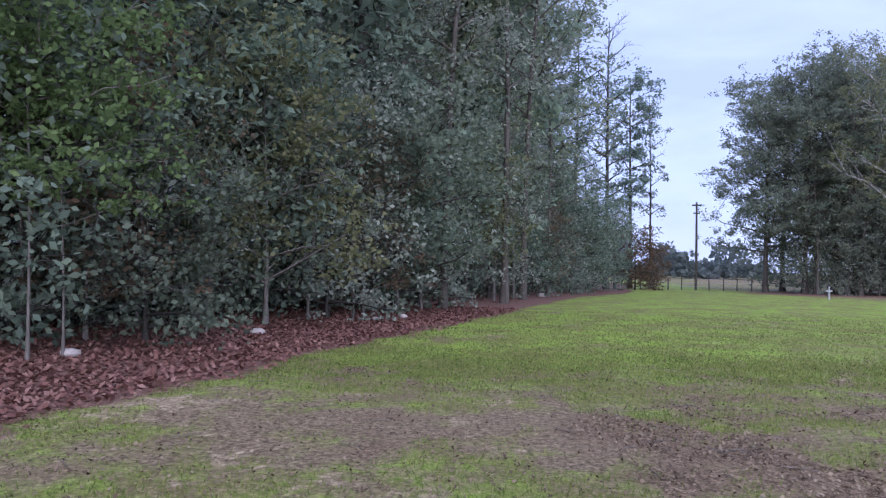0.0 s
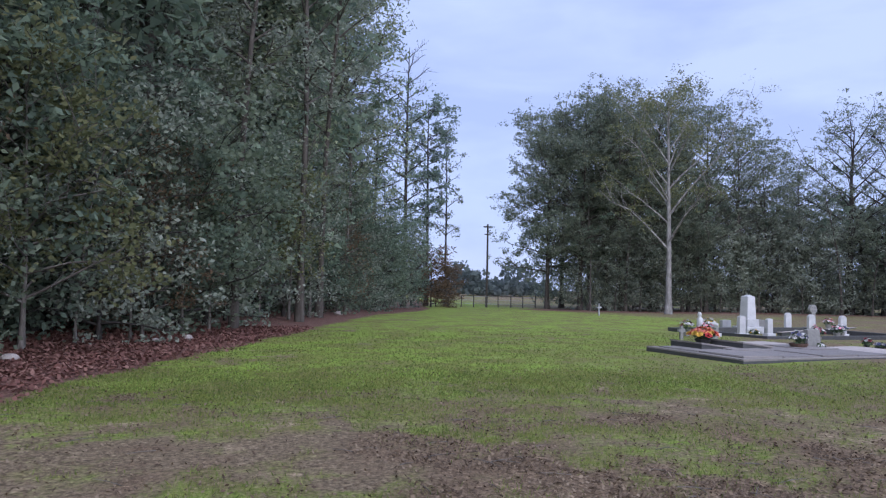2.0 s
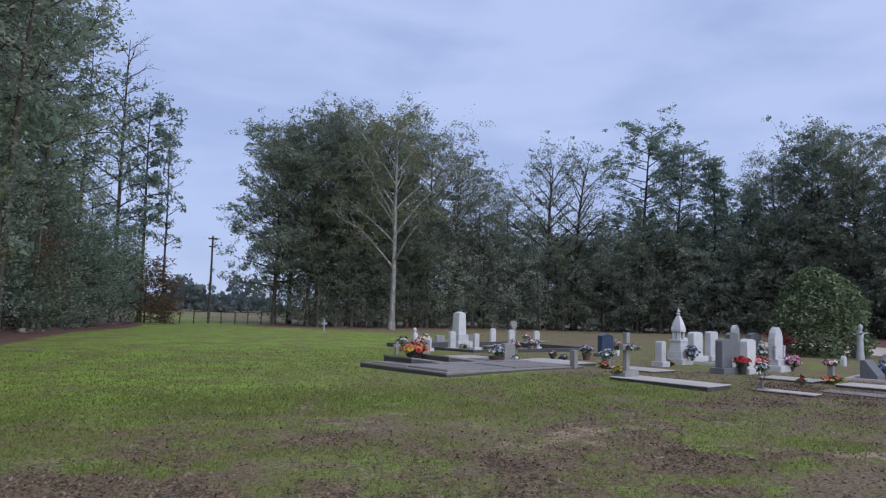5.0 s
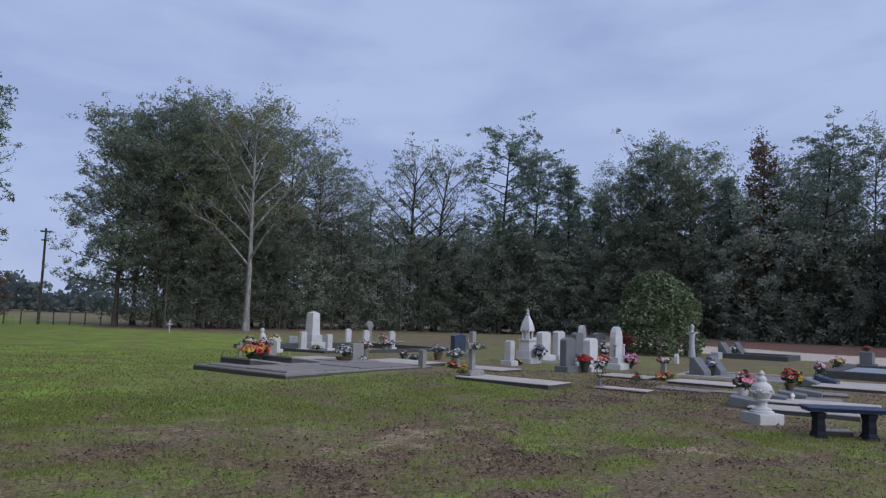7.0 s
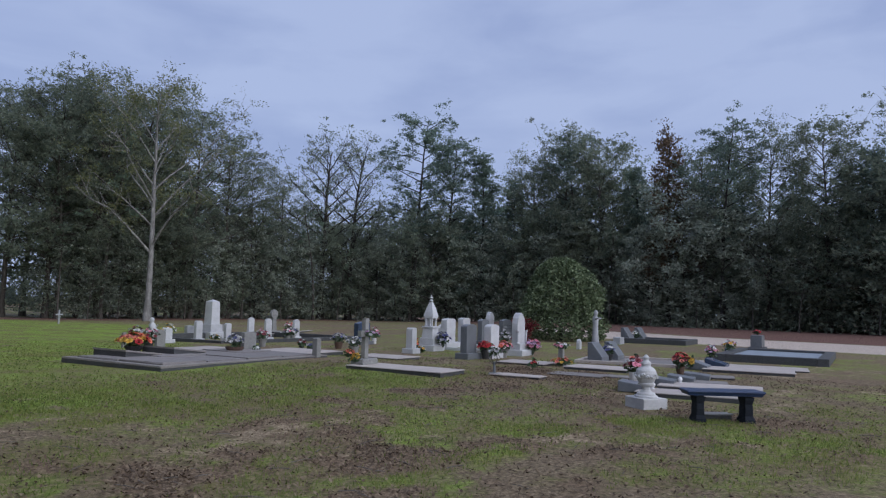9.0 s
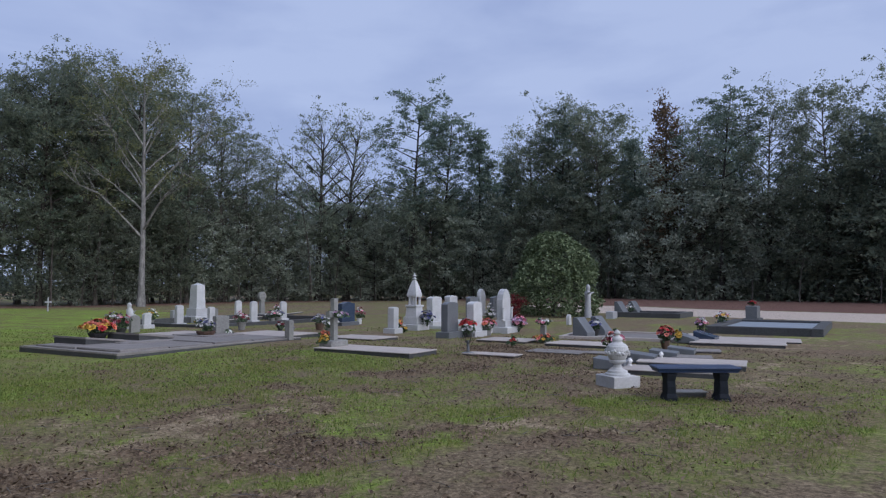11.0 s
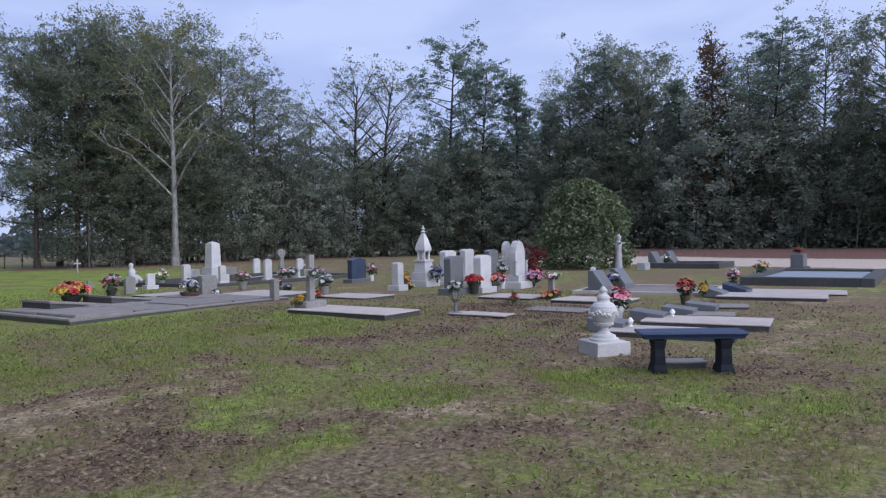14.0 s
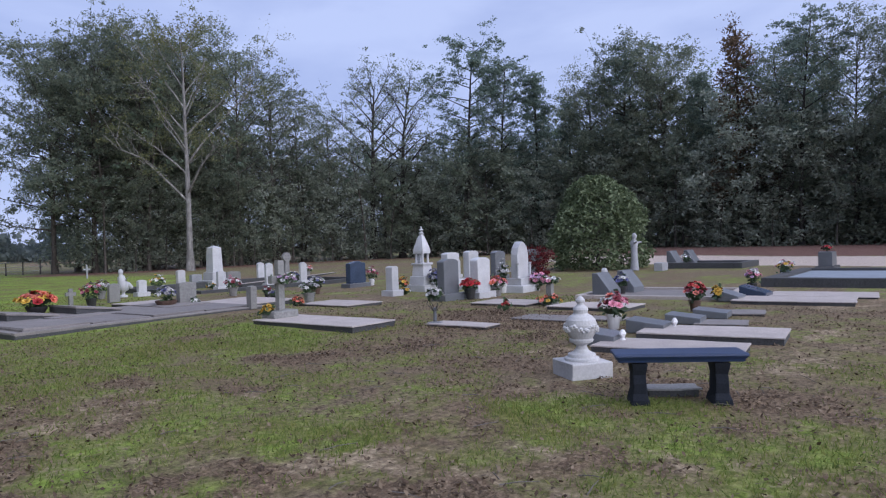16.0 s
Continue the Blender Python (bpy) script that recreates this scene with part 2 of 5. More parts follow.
def ground_material():
    m, n, l, b = shader("grass_soil_and_leaf_litter", 0.95)
    b.inputs["Specular IOR Level"].default_value = 0.15
    pos = n.new("ShaderNodeNewGeometry").outputs["Position"]

    def weight(name):
        a = n.new("ShaderNodeAttribute")
        a.attribute_name = name
        return a.outputs["Fac"]

    fine = noise_node(n, l, pos, 22, 6, 0.78)
    mid = noise_node(n, l, pos, 2.3, 6, 0.68)
    wide = noise_node(n, l, pos, 0.7, 5, 0.7)
    grass = ramp_node(n, l, fine, (0.34, (0.085, 0.12, 0.024)), (0.5, (0.2, 0.3, 0.045)), (0.66, (0.31, 0.42, 0.08)))
    grass = mix_node(n, l, ramp_node(n, l, wide, (0.42, 0.0), (0.58, 0.85)), grass, ramp_node(n, l, fine, (0.34, (0.085, 0.085, 0.03)), (0.66, (0.235, 0.215, 0.075))))
    soil = ramp_node(n, l, fine, (0.34, (0.07, 0.053, 0.034)), (0.5, (0.165, 0.125, 0.081)), (0.66, (0.34, 0.274, 0.183)))
    litter = ramp_node(n, l, noise_node(n, l, pos, 34, 3, 0.8), (0.32, (0.08, 0.054, 0.035)), (0.5, (0.165, 0.118, 0.078)), (0.7, (0.34, 0.255, 0.172)))
    red = ramp_node(n, l, noise_node(n, l, pos, 20, 4, 0.8), (0.3, (0.06, 0.032, 0.027)), (0.5, (0.155, 0.085, 0.068)), (0.75, (0.28, 0.185, 0.155)))
    sand = ramp_node(n, l, fine, (0.2, (0.38, 0.31, 0.26)), (0.8, (0.56, 0.48, 0.42)))

    # straw and soil showing through the thin grass
    straw = ramp_node(n, l, noise_node(n, l, pos, 30, 5, 0.75), (0.34, (0.06, 0.045, 0.027)), (0.5, (0.15, 0.115, 0.069)), (0.66, (0.31, 0.245, 0.156)))
    gap = ramp_node(n, l, noise_node(n, l, pos, 6.5, 6, 0.75), (0.38, 0.0), (0.56, 1.0))
    grass = mix_node(n, l, math_node(n, l, "MULTIPLY", gap, weight("thin"), True), grass, straw)

    def cover(base, top, name, noise_fac, edge=0.12):
        s = math_node(n, l, "ADD", weight(name), math_node(n, l, "MULTIPLY", math_node(n, l, "SUBTRACT", noise_fac, 0.5), 1.7))
        k = ramp_node(n, l, s, (0.5 - edge, 0.0), (0.5 + edge, 1.0))
        return mix_node(n, l, k, base, top)

    both = mix_node(n, l, 0.35, mid, fine)
    col = cover(soil, grass, "grass", both, 0.16)
    col = cover(col, litter, "litter", mix_node(n, l, 0.3, noise_node(n, l, pos, 1.6, 6, 0.7), fine), 0.14)
    pale = ramp_node(n, l, fine, (0.32, (0.13, 0.098, 0.064)), (0.5, (0.28, 0.218, 0.144)), (0.66, (0.46, 0.377, 0.257)))
    col = cover(col, pale, "bare", noise_node(n, l, pos, 3.1, 5, 0.65), 0.1)
    col = cover(col, red, "redlitter", both, 0.1)
    col = cover(col, sand, "sand", mid, 0.1)
    crumbs = ramp_node(n, l, noise_node(n, l, pos, 13, 7, 0.8), (0.36, 0.5), (0.5, 1.0), (0.64, 1.5))
    col = mix_node(n, l, 0.85, col, crumbs, "MULTIPLY")
    l.new(col, b.inputs["Base Color"])
    bump_node(n, l, b, mix_node(n, l, 0.5, fine, noise_node(n, l, pos, 9, 4)), 0.7, 0.035)
    return m


GROUND = ground_material()
METAL = plain("galvanised_metal", (0.35, 0.36, 0.38), 0.45, 0.7)
POT_BROWN = plain("brown_pot", (0.1, 0.06, 0.045), 0.7)
POT_DARK = plain("dark_pot", (0.03, 0.03, 0.032), 0.6)
POT_WHITE = plain("white_vase", (0.72, 0.72, 0.73), 0.5, 0, 0.08)
WIRE = plain("dark_metal", (0.05, 0.05, 0.05), 0.5, 0.5)
LETTER_DARK = plain("weathered_lettering", (0.16, 0.16, 0.17), 0.8)
# haze of the distance is put into these grey-green tints
HAZE_TREES = foliage("distant_trees", (0.12, 0.15, 0.14), (0.15, 0.18, 0.17), (0.2, 0.23, 0.22))


# ---- mesh helpers ----
def mesh_of(name, verts, faces, material):
    """A mesh from arrays; faces all with the same number of corners."""
    v, f = np.asarray(verts, np.float32), np.asarray(faces, np.int32)
    me = bpy.data.meshes.new(name)
    me.vertices.add(len(v))
    me.vertices.foreach_set("co", v.ravel())
    k = f.shape[1]
    me.loops.add(f.size)
    me.loops.foreach_set("vertex_index", f.ravel())
    me.polygons.add(len(f))
    me.polygons.foreach_set("loop_start", np.arange(0, f.size, k, dtype=np.int32))
    me.materials.append(material)
    me.update(calc_edges=True)
    return me


def smooth(me):
    me.polygons.foreach_set("use_smooth", np.ones(len(me.polygons), bool))
    return me


def part(name, bm, material, parent, label=""):
    """Links a bmesh (or a mesh) as one part under a thing or a part."""
    if isinstance(bm, bpy.types.Mesh):
        me = bm
    else:
        me = bpy.data.meshes.new(name)
        bm.to_mesh(me)
        bm.free()
        me.materials.append(material)
    ob = new(name, me)
    ob.parent = parent
    if label:
        ob["label"] = label
    return ob


def thing(name, label, category, group="", m=None, kind=""):
    ob = tagged(new(name), label, category, group, kind)
    ob.empty_display_size = 0.1
    if m is not None:
        ob.matrix_world = m
    return ob


def box(bm, x0, x1, y0, y1, z0, z1, bevel=0.0, taper=0.0, jitter=0.0, rng=None):
    vs = []
    for z, t in ((z0, 0.0), (z1, taper)):
        for x, y in ((x0 + t, y0 + t), (x1 - t, y0 + t), (x1 - t, y1 - t), (x0 + t, y1 - t)):
            vs.append(bm.verts.new((x, y, z)))
    for q in ((3, 2, 1, 0), (4, 5, 6, 7), (0, 1, 5, 4), (1, 2, 6, 5), (2, 3, 7, 6), (3, 0, 4, 7)):
        bm.faces.new([vs[k] for k in q])
    if bevel:
        edges = list({e for v in vs for e in v.link_edges})
        bmesh.ops.bevel(bm, geom=edges, offset=bevel, segments=2, profile=0.6, affect="EDGES")
    return bm


def cuboid(*a, **k):
    return box(bmesh.new(), *a, **k)


def lathe(profile, sides=20, bm=None, square=False):
    """Turns a profile of (radius, z) about z."""
    bm = bm or bmesh.new()
    rings = []
    for r, z in profile:
        ring = []
        for k in range(sides):
            a = 2 * math.pi * (k + 0.5) / sides
            ring.append(bm.verts.new((r * math.cos(a), r * math.sin(a), z)))
        rings.append(ring)
    for a, b in zip(rings, rings[1:]):
        for k in range(sides):
            bm.faces.new((a[k], a[(k + 1) % sides], b[(k + 1) % sides], b[k]))
    bm.faces.new(list(reversed(rings[0])))
    bm.faces.new(rings[-1])
    return bm


def extrude(outline, y0, y1, bevel=0.0):
    """A plate: an outline in x and z, thick from y0 to y1."""
    bm = bmesh.new()
    f = bm.faces.new([bm.verts.new((x, y0, z)) for x, z in outline])
    r = bmesh.ops.extrude_face_region(bm, geom=[f])
    for v in r["geom"]:
        if isinstance(v, bmesh.types.BMVert):
            v.co.y = y1
    bmesh.ops.recalc_face_normals(bm, faces=bm.faces)
    if bevel:
        edges = [e for e in bm.edges if abs(e.verts[0].co.y - e.verts[1].co.y) < 1e-6]
        bmesh.ops.bevel(bm, geom=edges, offset=bevel, segments=2, profile=0.6, affect="EDGES")
    return bm


def round_top(w, z0, z1, rise, n=10):
    """Outline of a tablet w wide whose top arches by rise."""
    pts = [(-w / 2, z0), (w / 2, z0)]
    for k in range(n + 1):
        a = math.pi * k / n
        pts.append((w / 2 * math.cos(a), z1 - rise + rise * math.sin(a)))
    return pts


def tubes(paths, sides=6):
    """Verts and faces of tapered tubes, each path a list of (point, radius)."""
    V, F, base = [], [], 0
    ang = np.linspace(0, 2 * np.pi, sides, endpoint=False)
    for path in paths:
        p = np.array([q for q, _ in path], float)
        r = np.array([q for _, q in path], float)
        d = np.gradient(p, axis=0)
        d /= np.linalg.norm(d, axis=1)[:, None] + 1e-9
        ref = np.where(np.abs(d[:, 2:3]) > 0.8, [[1.0, 0, 0]], [[0, 0, 1.0]])
        u = np.cross(d, ref)
        u /= np.linalg.norm(u, axis=1)[:, None] + 1e-9
        w = np.cross(d, u)
        ring = p[:, None] + r[:, None, None] * (np.cos(ang)[None, :, None] * u[:, None] + np.sin(ang)[None, :, None] * w[:, None])
        V.append(ring.reshape(-1, 3))
        for k in range(len(p) - 1):
            a = base + k * sides
            for s in range(sides):
                t = (s + 1) % sides
                F.append((a + s, a + t, a + sides + t, a + sides + s))
        base += len(p) * sides
    return np.concatenate(V), np.array(F)


def leaf_quads(centres, size, rng, aspect=0.0, droop=0.0):
    """Small folded leaves: a quad each, turned at random."""
    n = len(centres)
    aspect = aspect or (0.6 if size < 0.2 else 0.8)
    a = rng.normal(size=(n, 3))
    a[:, 2] = a[:, 2] * 0.7 - droop
    a /= np.linalg.norm(a, axis=1)[:, None]
    b = np.cross(a, rng.normal(size=(n, 3)))
    b /= np.linalg.norm(b, axis=1)[:, None] + 1e-9
    s = size * rng.uniform(0.6, 1.35, (n, 1))
    la, lb = a * s * 0.5, b * s * aspect * 0.5
    v = np.stack([centres - la, centres + lb * 1.0 - la * 0.1, centres + la, centres - lb - la * 0.1], 1).reshape(-1, 3)
    return v, np.arange(4 * n).reshape(n, 4)


def leaf_tris(centres, size, rng, droop=0.0):
    """Fine foliage: a slim triangle for each leaf."""
    n = len(centres)
    a = rng.normal(size=(n, 3))
    a[:, 2] = a[:, 2] * 0.7 - droop
    a /= np.linalg.norm(a, axis=1)[:, None]
    b = np.cross(a, rng.normal(size=(n, 3)))
    b /= np.linalg.norm(b, axis=1)[:, None] + 1e-9
    s = size * rng.uniform(0.6, 1.35, (n, 1))
    v = np.stack([centres - a * s * 0.5 + b * s * 0.28, centres - a * s * 0.4 - b * s * 0.28, centres + a * s * 0.6], 1).reshape(-1, 3)
    return v, np.arange(3 * n).reshape(n, 3)


def in_ball(rng, n):
    d = rng.normal(size=(n, 3))
    d /= np.linalg.norm(d, axis=1)[:, None]
    return d * rng.uniform(0, 1, (n, 1)) ** 0.45


# ---- trees ----
def limbs_of(rng, height, radius, first, count, spread, rise, trunk_r, lean=0.0, sub=4, wob=0.25, taper=0.12):
    """Trunk, limbs and twigs as tapered tubes; returns paths and limb tips."""
    n = 12
    t = np.linspace(0, 1, n)
    side = rng.normal(size=2) * lean
    walkx = np.cumsum(rng.normal(size=n)) * wob * height / 120
    walky = np.cumsum(rng.normal(size=n)) * wob * height / 120
    trunk = np.stack([side[0] * t * t + walkx * t, side[1] * t * t + walky * t, height * t], 1)
    flare = 1 + 0.5 * np.exp(-t * 30)
    paths = [[(p, trunk_r * ((1 - s) ** 0.8 * (1 - taper) + taper) * fl) for p, s, fl in zip(trunk, t, flare)]]
    tips = []
    for k in range(count):
        s = first + (0.97 - first) * ((k + rng.uniform(0, 0.9)) / count)
        base = np.array([np.interp(s, t, trunk[:, j]) for j in range(3)])
        a = k * 2.4 + rng.uniform(-0.6, 0.6)
        reach = spread(s) * radius * rng.uniform(0.65, 1.12)
        d = np.array([math.cos(a), math.sin(a), rise(s) + rng.uniform(-0.15, 0.15)])
        q = np.linspace(0, 1, 6)
        arc = base + np.outer(q, d) * reach + np.outer(q * q, [0, 0, -0.12 * reach]) + np.cumsum(rng.normal(size=(6, 3)), 0) * reach * 0.035 * q[:, None]
        r0 = trunk_r * (0.16 + 0.34 * (1 - s))
        paths.append([(p, r0 * (1 - 0.85 * w) + 0.006) for p, w in zip(arc, q)])
        tips += [arc[3], arc[4], arc[5]]
        for j in range(sub):
            w = rng.uniform(0.3, 0.95)
            b0 = np.array([np.interp(w, q, arc[:, i]) for i in range(3)])
            dd = d * 0.6 + rng.normal(size=3) * 0.6 + np.array([0, 0, 0.15])
            ln = reach * rng.uniform(0.25, 0.5)
            q3 = np.linspace(0, 1, 4)
            tw = b0 + np.outer(q3, dd) * ln + np.cumsum(rng.normal(size=(4, 3)), 0) * ln * 0.06
            paths.append([(p, r0 * 0.35 * (1 - 0.85 * ww) + 0.004) for p, ww in zip(tw, q3)])
            tips += [tw[2], tw[3]]
    return paths, np.array(tips)


def grow(name, label, category, leaf, bark_mat, rng_seed, height, radius, first=0.2, count=22, spread=None, rise=None, trunk_r=0.2,
         leaves=9000, size=0.2, clump=0.7, flat=0.6, sub=4, lean=0.6, low=0.0, droop=0.2, group="", sides=6):
    """A tree: trunk with limbs, and a crown of leaves gathered in clumps along them."""
    rng = np.random.default_rng(rng_seed)
    spread = spread or (lambda s: 0.35 + 0.75 * math.sin(math.pi * min(1, max(0, (s - first) / (1 - first))) ** 0.8))
    rise = rise or (lambda s: 0.25 + 0.6 * s)
    root = thing(name, label, category, group)
    paths, tips = limbs_of(rng, height, radius, first, count, spread, rise, trunk_r, lean, sub)
    thick, thin = [p for p in paths if len(p) > 4], [p for p in paths if len(p) <= 4]
    v, f = tubes(thick, sides)
    if thin:
        v2, f2 = tubes(thin, 3)
        v, f = np.concatenate([v, v2]), np.concatenate([f, f2 + len(v)])
    part("trunk", smooth(mesh_of("trunk", v, f, bark_mat)), None, root)
    if leaves:
        pick = tips[rng.integers(0, len(tips), max(8, leaves // 22))]
        pick = pick + rng.normal(size=pick.shape) * clump * 0.6
        pick[:, 2] = np.maximum(pick[:, 2], low)
        own = rng.uniform(0.45, 1.2, len(pick))
        which = rng.integers(0, len(pick), leaves)
        off = rng.normal(size=(leaves, 3)) * clump * 0.45 * own[which][:, None] * np.array([1, 1, flat])
        c = pick[which] + off
        c[:, 2] = np.maximum(c[:, 2], 0.05)
        v, f = leaf_tris(c, size, rng, droop) if size >= 0.17 else leaf_quads(c, size, rng, droop=droop)
        part("crown", mesh_of("crown", v, f, leaf), None, root)
    return root


def place(proto, x, y, turn=0, s=1.0, label=""):
    c = copy_thing(proto, pose(x, y, float(ground_height(np.array(x), np.array(y))) - 0.02, 0, 0, turn) @ Matrix.Diagonal((s, s, s * 1.0, 1)))
    c.scale = (s, s, s)
    if label:
        c["label"] = label
    return c


def discard(*protos):
    for p in protos:
        for o in (*p.children_recursive, p):
            bpy.data.objects.remove(o)


# ---- ground: one sheet to the horizon ----
def axis(lo, hi, step, far):
    mid = np.arange(lo, hi + step, step)
    grown = np.cumsum(step * 1.13 ** np.arange(1, 70))
    out = [g for g in grown if g < far]
    return np.concatenate([lo - np.array(out[::-1]), mid, hi + np.array(out)])


def value_noise(x, y, scale, seed):
    rng = np.random.default_rng(seed)
    g = rng.uniform(0, 1, (64, 64))
    u, v = x / scale, y / scale
    i, j = np.floor(u).astype(int), np.floor(v).astype(int)
    a, b = u - i, v - j
    a, b = a * a * (3 - 2 * a), b * b * (3 - 2 * b)
    i, j, i2, j2 = i % 64, j % 64, (i + 1) % 64, (j + 1) % 64
    return (g[i, j] * (1 - a) + g[i2, j] * a) * (1 - b) + (g[i, j2] * (1 - a) + g[i2, j2] * a) * b


# the wood's edge on the west side: x for a given y
def wood_edge(y):
    return np.interp(y, [-10, 8.8, 11.4, 13.8, 18.6, 23.7, 31.7, 54.5, 80], [-7.5, -6.7, -6.4, -5.5, -3.6, -2.2, 0.9, 8.0, 14.0])


def leaf_edge(y):
    return np.interp(y, [-10, 5.4, 7.1, 9.5, 19.2, 33, 54.5, 80], [-4.8, -4.35, -3.7, -3.0, -0.2, 3.8, 11.0, 18.0])


# the far tree line: a bend from north to east
def tree_line(s):
    pts = np.array([(17, 68), (24, 61), (31, 59), (37, 60), (46, 61), (56, 58), (62, 51), (64, 42), (63, 30), (61, 20), (60, 10), (59, 0), (58, -12)])
    k = np.linspace(0, 1, len(pts))
    return np.array([np.interp(s, k, pts[:, 0]), np.interp(s, k, pts[:, 1])]).T


def road_near(y):
    return np.interp(y, [-40, 4, 8, 14, 22, 30, 60], [30, 33.3, 33.9, 34.6, 37, 41, 56])


def broad(x, y):
    """The lie of the land: a low rise under the nearer graves, a dip under the far ones."""
    fall = np.clip((y - 30) / 28, 0, 1)
    return (0.09 * np.exp(-((x - 13) / 3.2) ** 2 - ((y - 11.5) / 4) ** 2) - 0.28 * np.exp(-((x - 21) / 8) ** 2 - ((y - 28) / 8) ** 2)
            - 0.06 * np.exp(-((x - 20) / 4) ** 2 - ((y - 12.5) / 3) ** 2) - 0.42 * fall * fall * (3 - 2 * fall))


def ground_height(x, y):
    near = np.exp(-((x - 8) / 30) ** 2 - ((y - 8) / 30) ** 2)
    h = (value_noise(x, y, 2.3, 3) - 0.5) * 0.05 * near + (value_noise(x, y, 0.7, 4) - 0.5) * 0.022 * near
    h = h * np.where((x > 8.3) & (y > 1.8), 0.35, 1.0)
    bank = np.clip((wood_edge(y) + 1.5 - x) / 2.5, 0, 1) * np.clip((70 - y) / 10, 0, 1)
    far_bank = np.clip((x - road_near(y) - 11) / 4, 0, 1) * np.clip((60 - y) / 15, 0, 1)
    return h + broad(x, y) + bank * 0.12 + far_bank * 0.15 - 0.01


gx, gy = axis(-9, 20, 0.14, 900), axis(-4, 24, 0.14, 900)
GX, GY = np.meshgrid(gx, gy, indexing="ij")
GZ = ground_height(GX, GY)
nx, ny = GX.shape
ids = np.arange(nx * ny).reshape(nx, ny)
quads = np.stack([ids[:-1, :-1], ids[1:, :-1], ids[1:, 1:], ids[:-1, 1:]], -1).reshape(-1, 4)
ground_mesh = smooth(mesh_of("ground", np.stack([GX, GY, GZ], -1).reshape(-1, 3), quads, GROUND))
ground = tagged(new("ground", ground_mesh), "grassy cemetery ground with bare soil and fallen leaves", "ground", kind="structure")


def blob(x, y, cx, cy, rx, ry, turn=0.0):
    c, s = math.cos(radians(turn)), math.sin(radians(turn))
    dx, dy = (x - cx) * c + (y - cy) * s, -(x - cx) * s + (y - cy) * c
    return np.exp(-(dx / rx) ** 2 - (dy / ry) ** 2)


def fbm(x, y, seed, scales=((2.2, 0.8), (1.0, 0.9), (0.5, 0.8), (0.27, 0.7))):
    total = sum(w for _, w in scales)
    v = sum(w * value_noise(x + 40 + 7 * k, y + 60 - 5 * k, s, seed + k) for k, (s, w) in enumerate(scales)) / total
    return np.clip((v - 0.5) * 3.0, -1, 1)


def weights(x, y):
    """How far each cover prevails at a place: over 0.5 it shows."""
    past = x - leaf_edge(y)
    lawn = np.clip((y - 7.5 + 0.15 * (x - 2)) / 4.5, 0, 1) * np.clip((13.5 - x) / 4 + np.clip((y - 17) / 6, 0, 3), 0.0, 1)
    worn_part = np.clip((x - 3.5) / 3, 0, 1) * (1 - lawn)
    grass = 0.63 - 0.1 * worn_part + 0.27 * lawn + 0.55 * fbm(x, y, 11) + 0.05 * (1 - lawn) - 0.14 * blob(x, y, -1.5, 5.2, 3.2, 2.4)
    grass = grass + 0.3 * blob(x, y, 7.8, 3.7, 1.1, 0.5) + 0.3 * blob(x, y, 10.2, 3.7, 1.6, 0.7, -35) + 0.25 * blob(x, y, 10.3, 1.6, 1.5, 0.6, -40) - 0.12 * np.clip((x - 24) / 10, 0, 1)
    litter = 0.25 + 0.09 * worn_part + 0.42 * blob(x, y, 1.1, 4.9, 1.4, 1.4) + 0.16 * blob(x, y, 4.6, 4.6, 4.0, 1.6, 25) + 0.16 * blob(x, y, 8.6, 3.4, 4.0, 2.2, -35)
    litter = litter + 0.22 * blob(x, y, 11.5, 6.6, 3.2, 1.5, -25) + 0.2 * blob(x, y, 15, 7.4, 3, 1.2) + 0.5 * fbm(x, y, 31) - 0.16 * lawn
    bare = 0.1 + 0.3 * blob(x, y, 6.6, 5.9, 1.5, 0.6, 10) + 0.24 * blob(x, y, -0.8, 7.5, 2.2, 0.5, 0) + 0.24 * blob(x, y, -3.6, 6.1, 1.6, 0.7, 30) + 0.12 * blob(x, y, -2.3, 3.9, 2.2, 0.8)
    bare = bare + 0.3 * blob(x, y, 9.0, 3.6, 1.2, 0.4, -35) + 0.36 * blob(x, y, 13.8, 2.7, 1.1, 0.6) + 0.3 * blob(x, y, 10.0, 2.0, 1.3, 0.5, -40) + 0.45 * fbm(x, y, 51) - 0.12 * lawn
    red = np.clip(0.5 - past / 1.3 + 0.25 * fbm(x, y, 71), -0.6, 1.6) * np.where(y > 62, 0.4, 1.0)
    rd = x - road_near(y)
    sand = np.clip(0.5 + np.minimum(rd, 9.5 - rd) / 1.5, -0.6, 1.6) * np.where(y < 26, 1.0, 0.0)
    back = np.clip(0.5 + (rd - 10) / 2.0, -0.6, 1.4) * np.clip((70 - y) / 10, 0, 1)
    tl = tree_line(np.linspace(0.09, 1, 40))
    back = np.maximum(back, 1.1 - np.min(np.hypot(x[..., None] - tl[:, 0], y[..., None] - tl[:, 1]), -1) / 6)
    thin = np.maximum((1 - lawn) * (0.62 + 0.2 * np.clip((x - 2) / 4, 0, 1)), 0.62 * np.clip((x - 5) / 3, 0, 1) * np.clip((17 - y) / 4, 0, 1)) + 0.35 * fbm(x, y, 91) - 0.6 * blob(x, y, 7.8, 3.7, 1.2, 0.6) - 0.6 * blob(x, y, 10.2, 3.7, 1.7, 0.8, -35) - 0.5 * blob(x, y, 10.3, 1.6, 1.6, 0.7, -40) - 0.4 * blob(x, y, 1.5, 6.6, 2.2, 0.9)
    return dict(thin=thin, grass=grass, litter=litter, bare=bare, redlitter=np.maximum(red, back), sand=sand)


